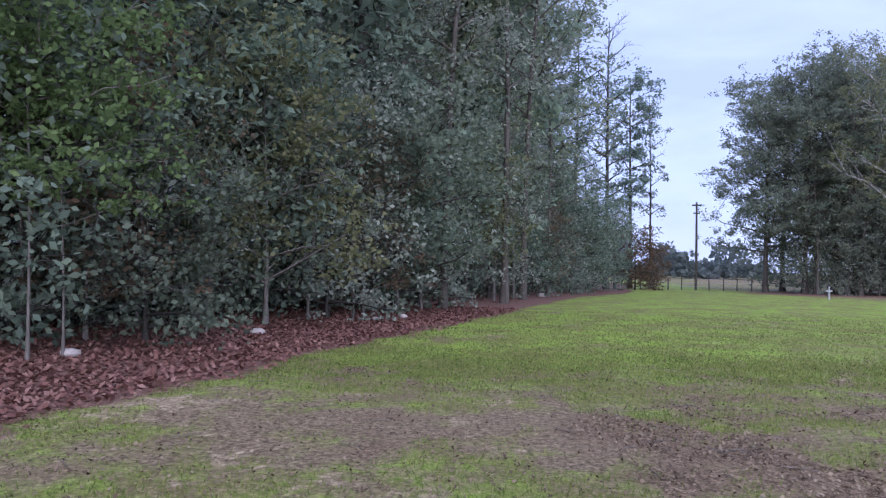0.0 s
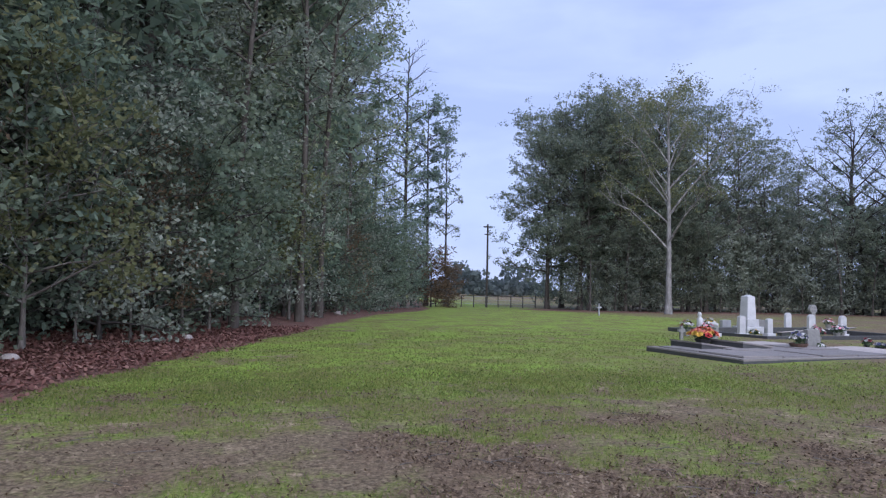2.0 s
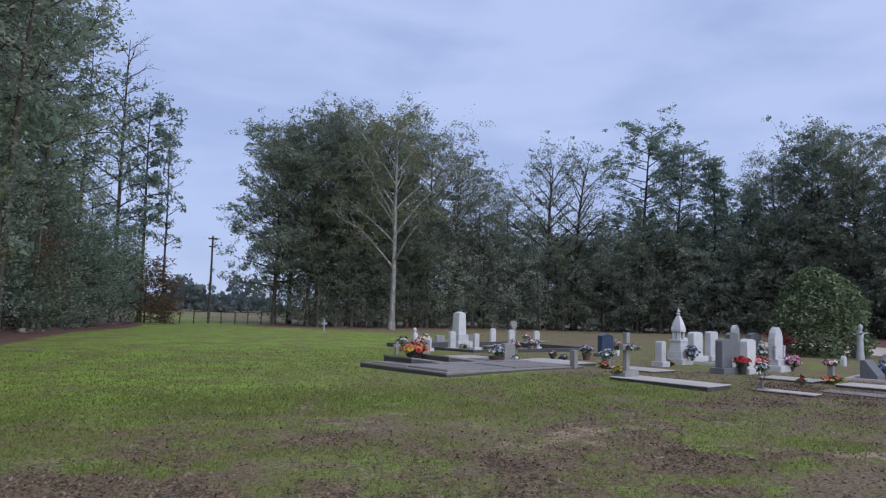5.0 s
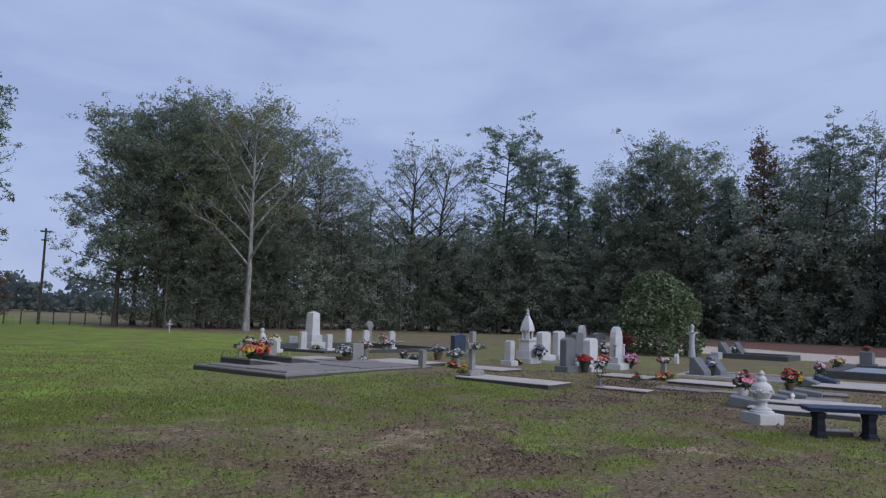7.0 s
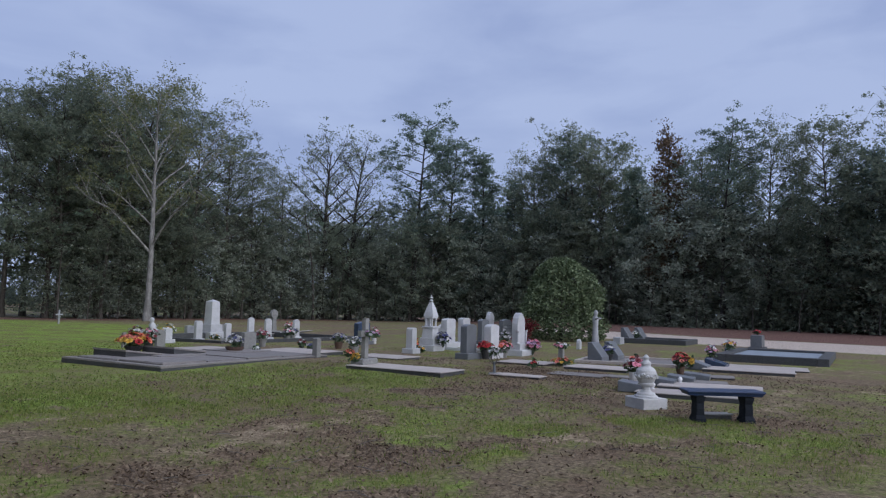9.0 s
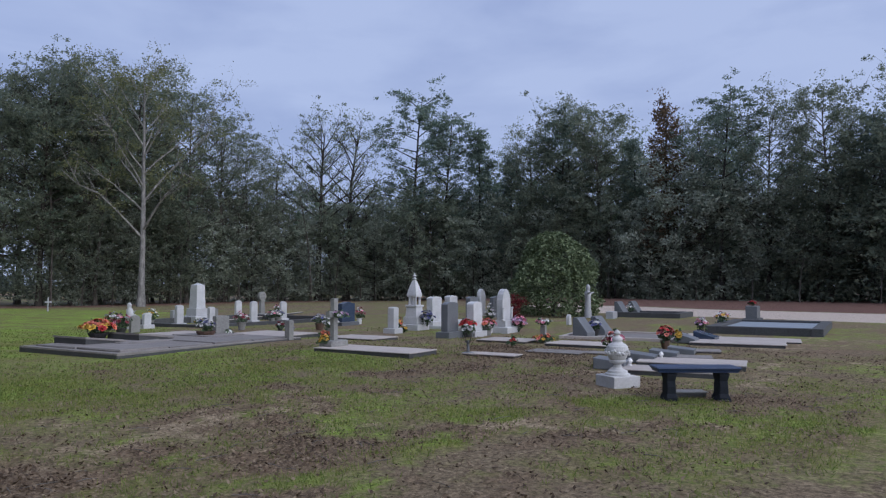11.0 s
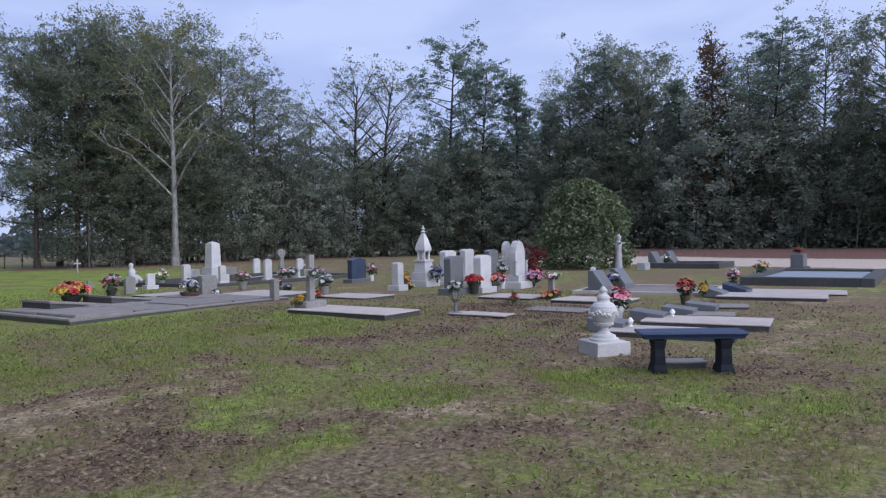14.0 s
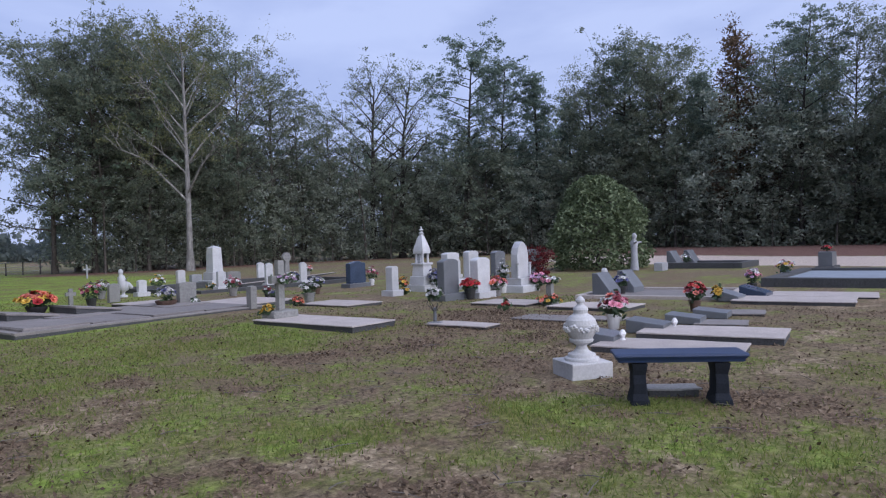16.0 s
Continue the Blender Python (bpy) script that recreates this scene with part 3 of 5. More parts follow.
fx, fy = GX.ravel(), GY.ravel()
for key, value in weights(fx, fy).items():
    ground_mesh.attributes.new(key, "FLOAT", "POINT").data.foreach_set("value", value.astype(np.float32))


# ---- the wood on the west side ----
WOODS = "trees of the wood"
oak = grow("tree", "tall oak with dull green leaves at the wood's edge", "tree", LEAF_OAK, BARK, 11, 22, 3.9, 0.12, 34, trunk_r=0.2, leaves=15000, size=0.2, clump=0.85, sub=5, group=WOODS)
evergreen = grow("tree", "tall dark evergreen tree in the wood", "tree", LEAF_DARK, BARK_DARK, 12, 21, 3.4, 0.08, 36, trunk_r=0.19, leaves=15000, size=0.2, clump=0.8, sub=4, droop=0.5, group=WOODS)
greyish = grow("tree", "tall grey-green tree at the wood's edge", "tree", LEAF_GREYISH, BARK, 13, 19, 3.3, 0.1, 32, trunk_r=0.17, leaves=18000, size=0.18, clump=0.8, sub=5, group=WOODS)
deep = grow("tree", "shaded tree standing deep in the wood", "tree", LEAF_DARK, BARK_DARK, 14, 22, 4.6, 0.1, 26, trunk_r=0.24, leaves=9000, size=0.38, clump=1.2, sub=4, group=WOODS)
rng = np.random.default_rng(5)
kinds = [oak, greyish, evergreen, oak, evergreen, greyish]
for k, y in enumerate(np.arange(6.0, 49, 3.1)):
    x = float(wood_edge(y)) - rng.uniform(1.6, 3.4)
    place(kinds[k % 6] if y < 28 else (oak, evergreen)[k % 2], x, y + rng.uniform(-0.6, 0.6), rng.uniform(0, 360), rng.uniform(0.88, 1.15))
for k, y in enumerate(np.arange(5.0, 52, 3.4)):
    place((evergreen, deep, deep)[k % 3], float(wood_edge(y)) - rng.uniform(5.2, 7.2), y + rng.uniform(-1, 1), rng.uniform(0, 360), rng.uniform(0.95, 1.2))
for k, y in enumerate(np.arange(4.0, 60, 7.0)):
    place(deep, float(wood_edge(y)) - rng.uniform(10, 12.5), y + rng.uniform(-1, 1), rng.uniform(0, 360), rng.uniform(0.95, 1.2))
lanky = grow("tree", "tall lanky tree with a bare lower trunk and thin high branches", "tree", LEAF_GREYISH, BARK, 15, 21, 2.2, 0.34, 26, lambda s: 0.5 + 0.5 * s, lambda s: 0.5 + 0.5 * s, 0.13, 3600, 0.17, 0.6, 0.6, 5, 0.9, group=WOODS)
for x, y, s in ((-1.5, 22.4, 0.95), (0.6, 27.3, 1.05), (1.5, 30.6, 1.1), (3.6, 40.0, 1.05)):
    place(lanky, x, y, rng.uniform(0, 360), s)
discard(oak, greyish, lanky)

SHRUBS = "shrubs along the wood's edge"
full = lambda s: 0.75 + 0.4 * math.sin(math.pi * s)
holly = grow("shrub", "holly-like shrub with small glossy grey-green leaves", "shrub", LEAF_HOLLY, BARK_DARK, 21, 3.4, 1.7, 0.04, 26, full, lambda s: 0.2 + 0.5 * s, 0.05, 6500, 0.115, 0.45, 0.7, 4, 0.2, group=SHRUBS, sides=4)
silver = grow("shrub", "grey-green leafy shrub under the trees", "shrub", LEAF_GREYISH, BARK_DARK, 22, 4.6, 1.9, 0.05, 28, full, lambda s: 0.25 + 0.5 * s, 0.06, 6500, 0.125, 0.5, 0.65, 4, 0.2, group=SHRUBS, sides=4)
golden = grow("shrub", "tall shrub turning yellow-green in autumn", "shrub", LEAF_YELLOW, BARK_SAPLING, 23, 5.2, 2.0, 0.16, 28, full, lambda s: 0.3 + 0.4 * s, 0.06, 7000, 0.125, 0.5, 0.6, 4, 0.3, group=SHRUBS, sides=4)
dusky = grow("shrub", "dark evergreen shrub in the wood's shade", "shrub", LEAF_DARK, BARK_DARK, 24, 5.0, 1.9, 0.05, 28, full, lambda s: 0.25 + 0.5 * s, 0.06, 5500, 0.15, 0.5, 0.7, 4, 0.3, group=SHRUBS, sides=4)
rusty = grow("shrub", "thin shrub with grey-brown withered leaves", "shrub", LEAF_BROWN, BARK_SAPLING, 25, 4.2, 1.6, 0.1, 24, full, lambda s: 0.3 + 0.5 * s, 0.045, 4200, 0.1, 0.5, 0.6, 4, 0.3, group=SHRUBS, sides=4)
for proto, x, y, s in ((holly, -5.9, 11.2, 0.95), (golden, -4.9, 14.6, 0.98), (silver, -4.1, 17.0, 1.05), (holly, -6.9, 13.6, 1.2), (dusky, -6.2, 15.4, 1.15), (rusty, -6.6, 10.6, 0.95),
                       (dusky, -7.6, 9.2, 1.0), (dusky, -3.6, 19.6, 1.15), (holly, -2.9, 20.7, 1.5), (silver, -2.4, 23.0, 1.1), (dusky, -2.0, 25.6, 1.2), (rusty, -3.4, 18.3, 0.9), (golden, -0.9, 27.4, 0.9),
                       (silver, 0.0, 29.8, 1.1), (dusky, 0.8, 32.8, 1.2), (holly, 1.9, 35.5, 1.3), (rusty, 2.8, 38.0, 1.1), (dusky, 3.6, 41.0, 1.2), (silver, 4.6, 44.0, 1.1), (dusky, 5.5, 47.0, 1.2),
                       (holly, 6.5, 50.5, 1.3), (dusky, 7.4, 53.5, 1.2), (silver, 8.2, 57.0, 1.1), (dusky, 10.0, 60.5, 1.3), (dusky, -9.5, 12.0, 1.3), (dusky, -8.4, 14.4, 1.3), (silver, -8.3, 11.0, 0.9), (dusky, -5.6, 18.6, 1.4)):
    place(proto, x, y, rng.uniform(0, 360), s * rng.uniform(0.94, 1.06))

SAPLINGS = "thin saplings at the wood's edge"
fresh = grow("sapling", "slender sapling with fresh green leaves and pale stems", "sapling", LEAF_FRESH, BARK_SAPLING, 31, 5.0, 1.5, 0.42, 16, full, lambda s: 0.1 + 0.5 * s, 0.024, 3800, 0.12, 0.42, 0.45, 4, 1.1, group=SAPLINGS, sides=5)
twiggy = grow("sapling", "thin pale sapling with few leaves", "sapling", LEAF_GREYISH, BARK_SAPLING, 32, 7.0, 1.2, 0.25, 14, full, lambda s: 0.5 + 0.5 * s, 0.05, 900, 0.11, 0.4, 0.5, 4, 0.7, group=SAPLINGS, sides=5)
for proto, x, y, s in ((fresh, -6.3, 8.7, 1.0), (fresh, -6.05, 9.1, 0.85), (fresh, -7.2, 9.9, 1.15), (twiggy, -2.7, 20.0, 0.9), (twiggy, -2.1, 21.2, 0.8), (twiggy, -4.3, 15.9, 0.7), (twiggy, 0.2, 28.2, 1.1),
                       (twiggy, 1.1, 30.4, 1.3), (twiggy, -3.5, 17.4, 0.6), (twiggy, -6.6, 12.3, 0.75), (twiggy, 3.1, 36.5, 1.2), (twiggy, -5.4, 12.6, 0.5)):
    place(proto, x, y, rng.uniform(0, 360), s)
discard(fresh, twiggy, holly, rusty, golden, silver, dusky)

# ---- thin tall trees at the end of the wood ----
BARE = "tall thin trees beside the gap"
sparse = lambda s: 0.5 + 0.4 * math.sin(math.pi * s)
snag = grow("tree", "tall bare tree with thin leafless branches", "tree", LEAF_GREYISH, BARK_DARK, 41, 24.5, 3.4, 0.32, 30, sparse, lambda s: 0.35 + 0.7 * s, 0.22, 0, sub=7, group=BARE, sides=5)
snag2 = grow("tree", "tall bare tree with short leafless branches", "tree", LEAF_GREYISH, BARK_DARK, 42, 21, 2.6, 0.3, 30, sparse, lambda s: 0.3 + 0.5 * s, 0.2, 700, 0.25, 0.8, sub=6, group=BARE, sides=5)
thinpine = grow("tree", "slim pine with a sparse high crown", "tree", LEAF_PINE, BARK_DARK, 43, 20, 2.7, 0.4, 24, lambda s: 0.35 + 1.0 * (1 - abs(2 * (s - 0.72))) * 0.7, lambda s: 0.2 + 0.4 * s, 0.2, 3800, 0.34, 0.65, 0.6, 4, 0.5, group=BARE, sides=5)
slim = grow("tree", "slim half-bare tree with a few leaves", "tree", LEAF_GREYISH, BARK_DARK, 44, 19, 1.9, 0.35, 24, sparse, lambda s: 0.4 + 0.5 * s, 0.13, 1500, 0.26, 0.6, 0.6, 5, 0.4, group=BARE, sides=5)
for proto, x, y in ((snag2, 7.2, 59), (snag, 10.7, 64), (thinpine, 13.6, 68), (slim, 16.0, 70)):
    place(proto, x, y, rng.uniform(0, 360))
for x, y, s in ((5.5, 56, 0.45), (8.6, 61.5, 0.55), (11.8, 66, 0.4), (4.2, 57, 0.7)):
    place(evergreen, x, y, rng.uniform(0, 360), s, "leafy young tree at the end of the wood")
red_shrub = grow("shrub", "russet-leaved shrub under the slim trees", "shrub", LEAF_BROWN, BARK_DARK, 45, 4.8, 2.0, 0.06, 24, full, None, 0.07, 4200, 0.2, 0.55, 0.7, 3, 0.2, group=SHRUBS, sides=4)
place(red_shrub, 13.4, 64.5, 0, 1.0)
place(red_shrub, 15.6, 67.0, 120, 0.75)
discard(snag, snag2, thinpine, slim, red_shrub)

# ---- the far tree line ----
LINE = "trees of the far tree line"
big = grow("tree", "broad tall tree with dull olive autumn leaves", "tree", LEAF_OLIVE, BARK, 51, 21, 5.2, 0.2, 44, lambda s: 0.55 + 0.55 * math.sin(math.pi * s), lambda s: 0.15 + 0.75 * s, 0.26, 26000, 0.24, 0.7, 0.65, 6, 0.8, group=LINE)
airy = grow("tree", "tall airy tree with thin autumn leaves", "tree", LEAF_OLIVE, BARK, 52, 20, 4.6, 0.24, 34, lambda s: 0.5 + 0.6 * math.sin(math.pi * s), lambda s: 0.4 + 0.7 * s, 0.2, 13000, 0.21, 0.8, 0.6, 6, 0.8, group=LINE)
syc = grow("tree", "pale-barked sycamore with forking white limbs", "tree", LEAF_YELLOW, BARK_PALE, 53, 21.5, 7.6, 0.28, 18, lambda s: 1.1 - 0.75 * s, lambda s: 0.95 + 0.6 * s, 0.3, 8000, 0.2, 0.9, 0.6, 7, 0.3, group=LINE)
bare = grow("tree", "crooked tree with almost bare branches", "tree", LEAF_OLIVE, BARK_DARK, 54, 19, 5.0, 0.3, 22, sparse, lambda s: 0.5 + 0.8 * s, 0.32, 5000, 0.22, 0.9, 0.5, 8, 1.6, group=LINE)
pine = grow("tree", "tall pine with a sparse irregular crown", "tree", LEAF_PINE, BARK_DARK, 55, 23, 3.4, 0.4, 30, lambda s: 0.35 + 0.95 * (1 - abs(2 * (s - 0.68))) ** 0.8 if 0.18 < s < 1 else 0.3, lambda s: 0.1 + 0.5 * s, 0.24, 13000, 0.24, 0.6, 0.5, 4, 0.4, group=LINE)
conifer = grow("tree", "narrow conifer with grey-green foliage", "tree", LEAF_PINE, BARK_DARK, 56, 19, 3.0, 0.15, 40, lambda s: 1.15 - 0.95 * s, lambda s: 0.1 + 0.4 * s, 0.2, 15000, 0.23, 0.55, 0.5, 3, 0.3, group=LINE)
under = grow("tree", "leafy young tree at the foot of the tree line", "tree", LEAF_GREYISH, BARK_DARK, 57, 9, 3.4, 0.05, 30, full, lambda s: 0.2 + 0.4 * s, 0.12, 8500, 0.25, 0.8, 0.6, 4, 0.5, group=LINE)
under2 = grow("tree", "young olive-leaved tree at the foot of the tree line", "tree", LEAF_OLIVE, BARK, 60, 10, 3.4, 0.08, 30, full, lambda s: 0.25 + 0.5 * s, 0.12, 9000, 0.24, 0.75, 0.6, 4, 0.5, group=LINE)
cypress = grow("tree", "slim cypress with reddish-brown autumn foliage", "tree", LEAF_BROWN, BARK_DARK, 58, 17.5, 2.4, 0.2, 36, lambda s: 1.1 - 0.85 * s, lambda s: 0.3 + 0.4 * s, 0.18, 9000, 0.22, 0.6, 0.6, 3, 0.3, group=LINE)
for proto, x, y, s in ((big, 25.0, 64.8, 0.85), (big, 27.4, 62.4, 0.86), (big, 31.2, 61.6, 0.88), (big, 28.0, 68.5, 0.85), (big, 33.6, 66.0, 0.9), (big, 39.4, 67.5, 0.9), (airy, 31.6, 66.2, 0.95), (syc, 31.3, 53.2, 0.84), (big, 36.6, 64.5, 0.94), (airy, 40.6, 62.2, 0.96), (airy, 44.8, 63.0, 0.9), (airy, 48.5, 63.5, 0.78),
                       (bare, 55.8, 60.5, 1.02), (bare, 58.6, 59.0, 1.0), (airy, 52.2, 63.0, 0.75), (pine, 62.5, 52.5, 1.02), (pine, 64.4, 49.4, 0.88), (conifer, 65.0, 45.0, 0.98), (conifer, 66.5, 41.8, 0.82), (airy, 66.5, 39.0, 0.8),
                       (big, 66.0, 35.6, 0.82), (pine, 65.2, 33.6, 0.8), (big, 65.6, 31.0, 0.78), (conifer, 65.5, 27.4, 0.8), (cypress, 63.6, 23.6, 1.0), (pine, 62.4, 18.6, 0.74), (airy, 64, 20.6, 0.72), (airy, 64, 15.4, 0.75),
                       (big, 63.4, 10.8, 0.72), (conifer, 62.5, 7.6, 0.74), (big, 63, 4.0, 0.74), (big, 62, -1, 0.76), (pine, 62, -6, 0.72), (big, 62, -10, 0.8)):
    place(proto, x, y, rng.uniform(0, 360), s)
for s in np.linspace(0.12, 0.99, 32):
    x, y = tree_line(s)
    out = np.array([x - 20, y - 10]) / math.hypot(x - 20, y - 10)
    k = rng.uniform(1.0, 3.5)
    if s < 0.34 and rng.uniform() < 0.45:
        continue
    place((under, under2)[int(rng.integers(0, 2))], x + out[0] * k, y + out[1] * k, rng.uniform(0, 360), rng.uniform(0.6, 1.0) if s < 0.36 else rng.uniform(0.8, 1.15))
for s in np.linspace(0.16, 1.0, 27):
    x, y = tree_line(s)
    out = np.array([x - 20, y - 10]) / math.hypot(x - 20, y - 10)
    k = rng.uniform(7, 10)
    place(deep if s < 0.3 or s > 0.55 else under, x + out[0] * k, y + out[1] * k, rng.uniform(0, 360), rng.uniform(0.55, 0.7) if s < 0.3 or s > 0.55 else 1.2, "shaded tree behind the far tree line")
# bare trunks at the foot of the big trees
stem = grow("sapling", "thin grey stem in the far undergrowth", "sapling", LEAF_DARK, BARK, 59, 8, 1.0, 0.5, 8, full, None, 0.09, 250, 0.2, 0.4, group="stems in the far undergrowth", sides=5)
for s in np.linspace(0.11, 0.97, 24):
    x, y = tree_line(s)
    place(stem, x + rng.uniform(-1, 1), y + rng.uniform(-1, 1), rng.uniform(0, 360), rng.uniform(0.5, 1.1))
for s in np.linspace(0.12, 0.5, 15):
    x, y = tree_line(s)
    place(stem, x + rng.uniform(-0.5, 2.5), y + rng.uniform(0, 4), rng.uniform(0, 360), rng.uniform(1.5, 2.0), "tall slim trunk among the far trees")
discard(big, airy, syc, bare, pine, conifer, under, under2, cypress, deep, evergreen, stem)

def undergrowth(name, label, xs, ys, height, count, size, material, seed):
    r = np.random.default_rng(seed)
    t, w = r.uniform(0, 1, count), r.uniform(0, 1, count)
    px, py = xs(t, w), ys(t, w)
    top = height * (0.45 + 0.75 * value_noise(px + 50, py + 50, 2.2, seed))
    pz = top * r.uniform(0, 1, count) ** 0.9 + 0.05
    v, f = leaf_tris(np.stack([px, py, pz], 1), size, r)
    return tagged(new(name, mesh_of(name, v, f, material)), label, "undergrowth", kind="stuff")


undergrowth("undergrowth", "dense grey-green undergrowth below the far trees", lambda t, w: tree_line(0.1 + 0.9 * t)[:, 0] + w * 9 * np.clip((tree_line(0.1 + 0.9 * t)[:, 0] - 30) / 25, -0.1, 1), lambda t, w: tree_line(0.1 + 0.9 * t)[:, 1] + w * 9 * np.clip((tree_line(0.1 + 0.9 * t)[:, 1] - 30) / 25, 0, 1), 4.6, 60000, 0.27, LEAF_OLIVE, 81)
undergrowth("undergrowth", "shaded undergrowth inside the wood", lambda t, w: wood_edge(4 + 56 * t) - 1.2 - 8 * w, lambda t, w: 4 + 56 * t, 4.2, 60000, 0.2, LEAF_DARK, 82)

undergrowth("undergrowth", "dim woods closing behind the far tree line", lambda t, w: tree_line(0.36 + 0.64 * t)[:, 0] + 9 + w * 8, lambda t, w: tree_line(0.36 + 0.64 * t)[:, 1] + 3 + w * 3, 9.5, 60000, 0.5, LEAF_DARK, 83)

# far woods seen through the gap
c = np.stack([rng.uniform(20, 62, 5000), rng.uniform(150, 170, 5000), np.zeros(5000)], 1)
c[:, 2] = rng.uniform(0, 1, 5000) * (3.5 + 3.0 * np.sin(c[:, 0] * 0.5) + 2 * np.sin(c[:, 0] * 1.3 + 1))
v, f = leaf_quads(np.maximum(c, [-99, 0, 0.3]), 1.3, rng)
tagged(new("far_woods", mesh_of("far_woods", v, f, HAZE_TREES)), "pale misty woods far beyond the gap", "woods", kind="stuff")

# the broad evergreen beside the road
bush = grow("evergreen_bush", "large rounded magnolia bush with dark glossy leaves", "bush", LEAF_HOLLY, BARK_DARK, 61, 3.2, 1.6, 0.03, 30, lambda s: 1.05 - 0.6 * s ** 2, lambda s: 0.05 + 0.6 * s, 0.08, 0, 0.15, sub=3, lean=0.05, sides=5)
bush.matrix_world = pose(30.9, 16.0, -0.02)
# the lighter tints paint the glints on the glossy leaves
MAGNOLIA = foliage("magnolia_leaves", (0.05, 0.07, 0.036), (0.12, 0.16, 0.085), (0.27, 0.32, 0.2), 0.25)
rb = np.random.default_rng(62)
bz = rb.uniform(0.05, 3.75, 13000)
ba = rb.uniform(0, 2 * np.pi, 13000)
lump = 0.6 + 0.42 * value_noise(ba * 1.6 + 20, bz * 1.2 + 20, 0.9, 63) + 0.26 * value_noise(ba * 3 + 20, bz * 1.6 + 20, 0.45, 64)
br = 2.0 * np.sqrt(np.clip(1 - ((bz - 1.15) / 2.65) ** 2, 0.01, 1)) * lump * rb.uniform(0.55, 1.0, 13000) ** 0.4
v, f = leaf_quads(np.stack([br * np.cos(ba), br * np.sin(ba), bz], 1), 0.17, rb, 0.5, 0.2)
part("crown", mesh_of("crown", v, f, MAGNOLIA), None, bush)

# ---- utility pole ----
pole = thing("utility_pole", "old wooden utility pole with short crossarms in the gap", "utility pole", m=pose(19.8, 68, -0.43))
v, f = tubes([[((0, 0, -0.1), 0.13), ((0.02, 0, 4), 0.105), ((0, 0, 8.3), 0.08)]], 10)
part("pole", smooth(mesh_of("pole", v, f, POLE_WOOD)), None, pole)
part("crossarm", cuboid(-0.42, 0.42, -0.06, 0.06, 7.95, 8.09, 0.01), POLE_WOOD, pole)
part("crossarm", cuboid(-0.3, 0.3, -0.06, 0.06, 7.2, 7.32, 0.01), POLE_WOOD, pole)
for x, z in ((-0.36, 8.09), (0.36, 8.09), (-0.24, 7.32), (0.24, 7.32)):
    part("insulator", lathe([(0.04, z), (0.05, z + 0.06), (0.03, z + 0.13)], 8), METAL, pole)

# ---- wire fence across the gap ----
fence = thing("wire_fence", "low weathered wire fence at the field's end", "fence", m=pose(0, 66, -0.43))
for k in range(9):
    x = 14.2 + k * 1.25
    v, f = tubes([[((x, 0.1 * math.sin(k * 3), 0), 0.06), ((x + 0.04 * math.sin(k), 0.1 * math.sin(k * 3), 1.15 + 0.1 * math.sin(k * 5)), 0.05)]], 6)
    part("post", mesh_of("post", v, f, POLE_WOOD), None, fence)
for z in (0.35, 0.7, 1.05):
    v, f = tubes([[((14.2 + k * 1.25, 0.1 * math.sin(k * 3), z - 0.03 * (k % 2)), 0.012) for k in range(9)]], 4)
    part("wire", mesh_of("wire", v, f, METAL), None, fence)


# ---- the graves: feet of the graves point south, headstones stand at their north end ----
TURN = 8.0


def at(x, y, z=0.0, turn=TURN):
    return pose(x, y, z + float(broad(x, y)), 0, 0, turn)


def worn(bm, rng, amount=0.006):
    for v in bm.verts:
        v.co += Vector(rng.normal(size=3) * amount)
    return bm


def headstone(label, x, y, w, h, t, material, top="round", base=(0.0, 0.0, 0.0), base_mat=None, turn=TURN, group="headstones", rise=0.3):
    root = thing("headstone", label, "headstone", group, at(x, y, 0, turn))
    bw, bh, bd = base
    if bh:
        part("base", cuboid(-bw / 2, bw / 2, -bd / 2, bd / 2, -0.03, bh, 0.015), base_mat or material, root)
    if top == "round":
        o = round_top(w, bh, h, w * rise)
    elif top == "flat":
        o = [(-w / 2, bh), (w / 2, bh), (w / 2, h - 0.02), (0, h), (-w / 2, h - 0.02)]
    elif top == "point":
        o = [(-w / 2, bh), (w / 2, bh), (w / 2, h - w * 0.62), (w * 0.4, h - w * 0.3), (w * 0.2, h - w * 0.09), (0, h), (-w * 0.2, h - w * 0.09), (-w * 0.4, h - w * 0.3), (-w / 2, h - w * 0.62)]
    else:
        o = [(-w / 2, bh), (w / 2, bh), (w / 2, h - 0.07), (w * 0.42, h - 0.05), (w * 0.3, h - 0.045), (w * 0.16, h - 0.01), (0, h), (-w * 0.16, h - 0.01), (-w * 0.3, h - 0.045), (-w * 0.42, h - 0.05), (-w / 2, h - 0.07)]
    part("tablet", extrude(o, -t / 2, t / 2, 0.012), material, root)
    return root


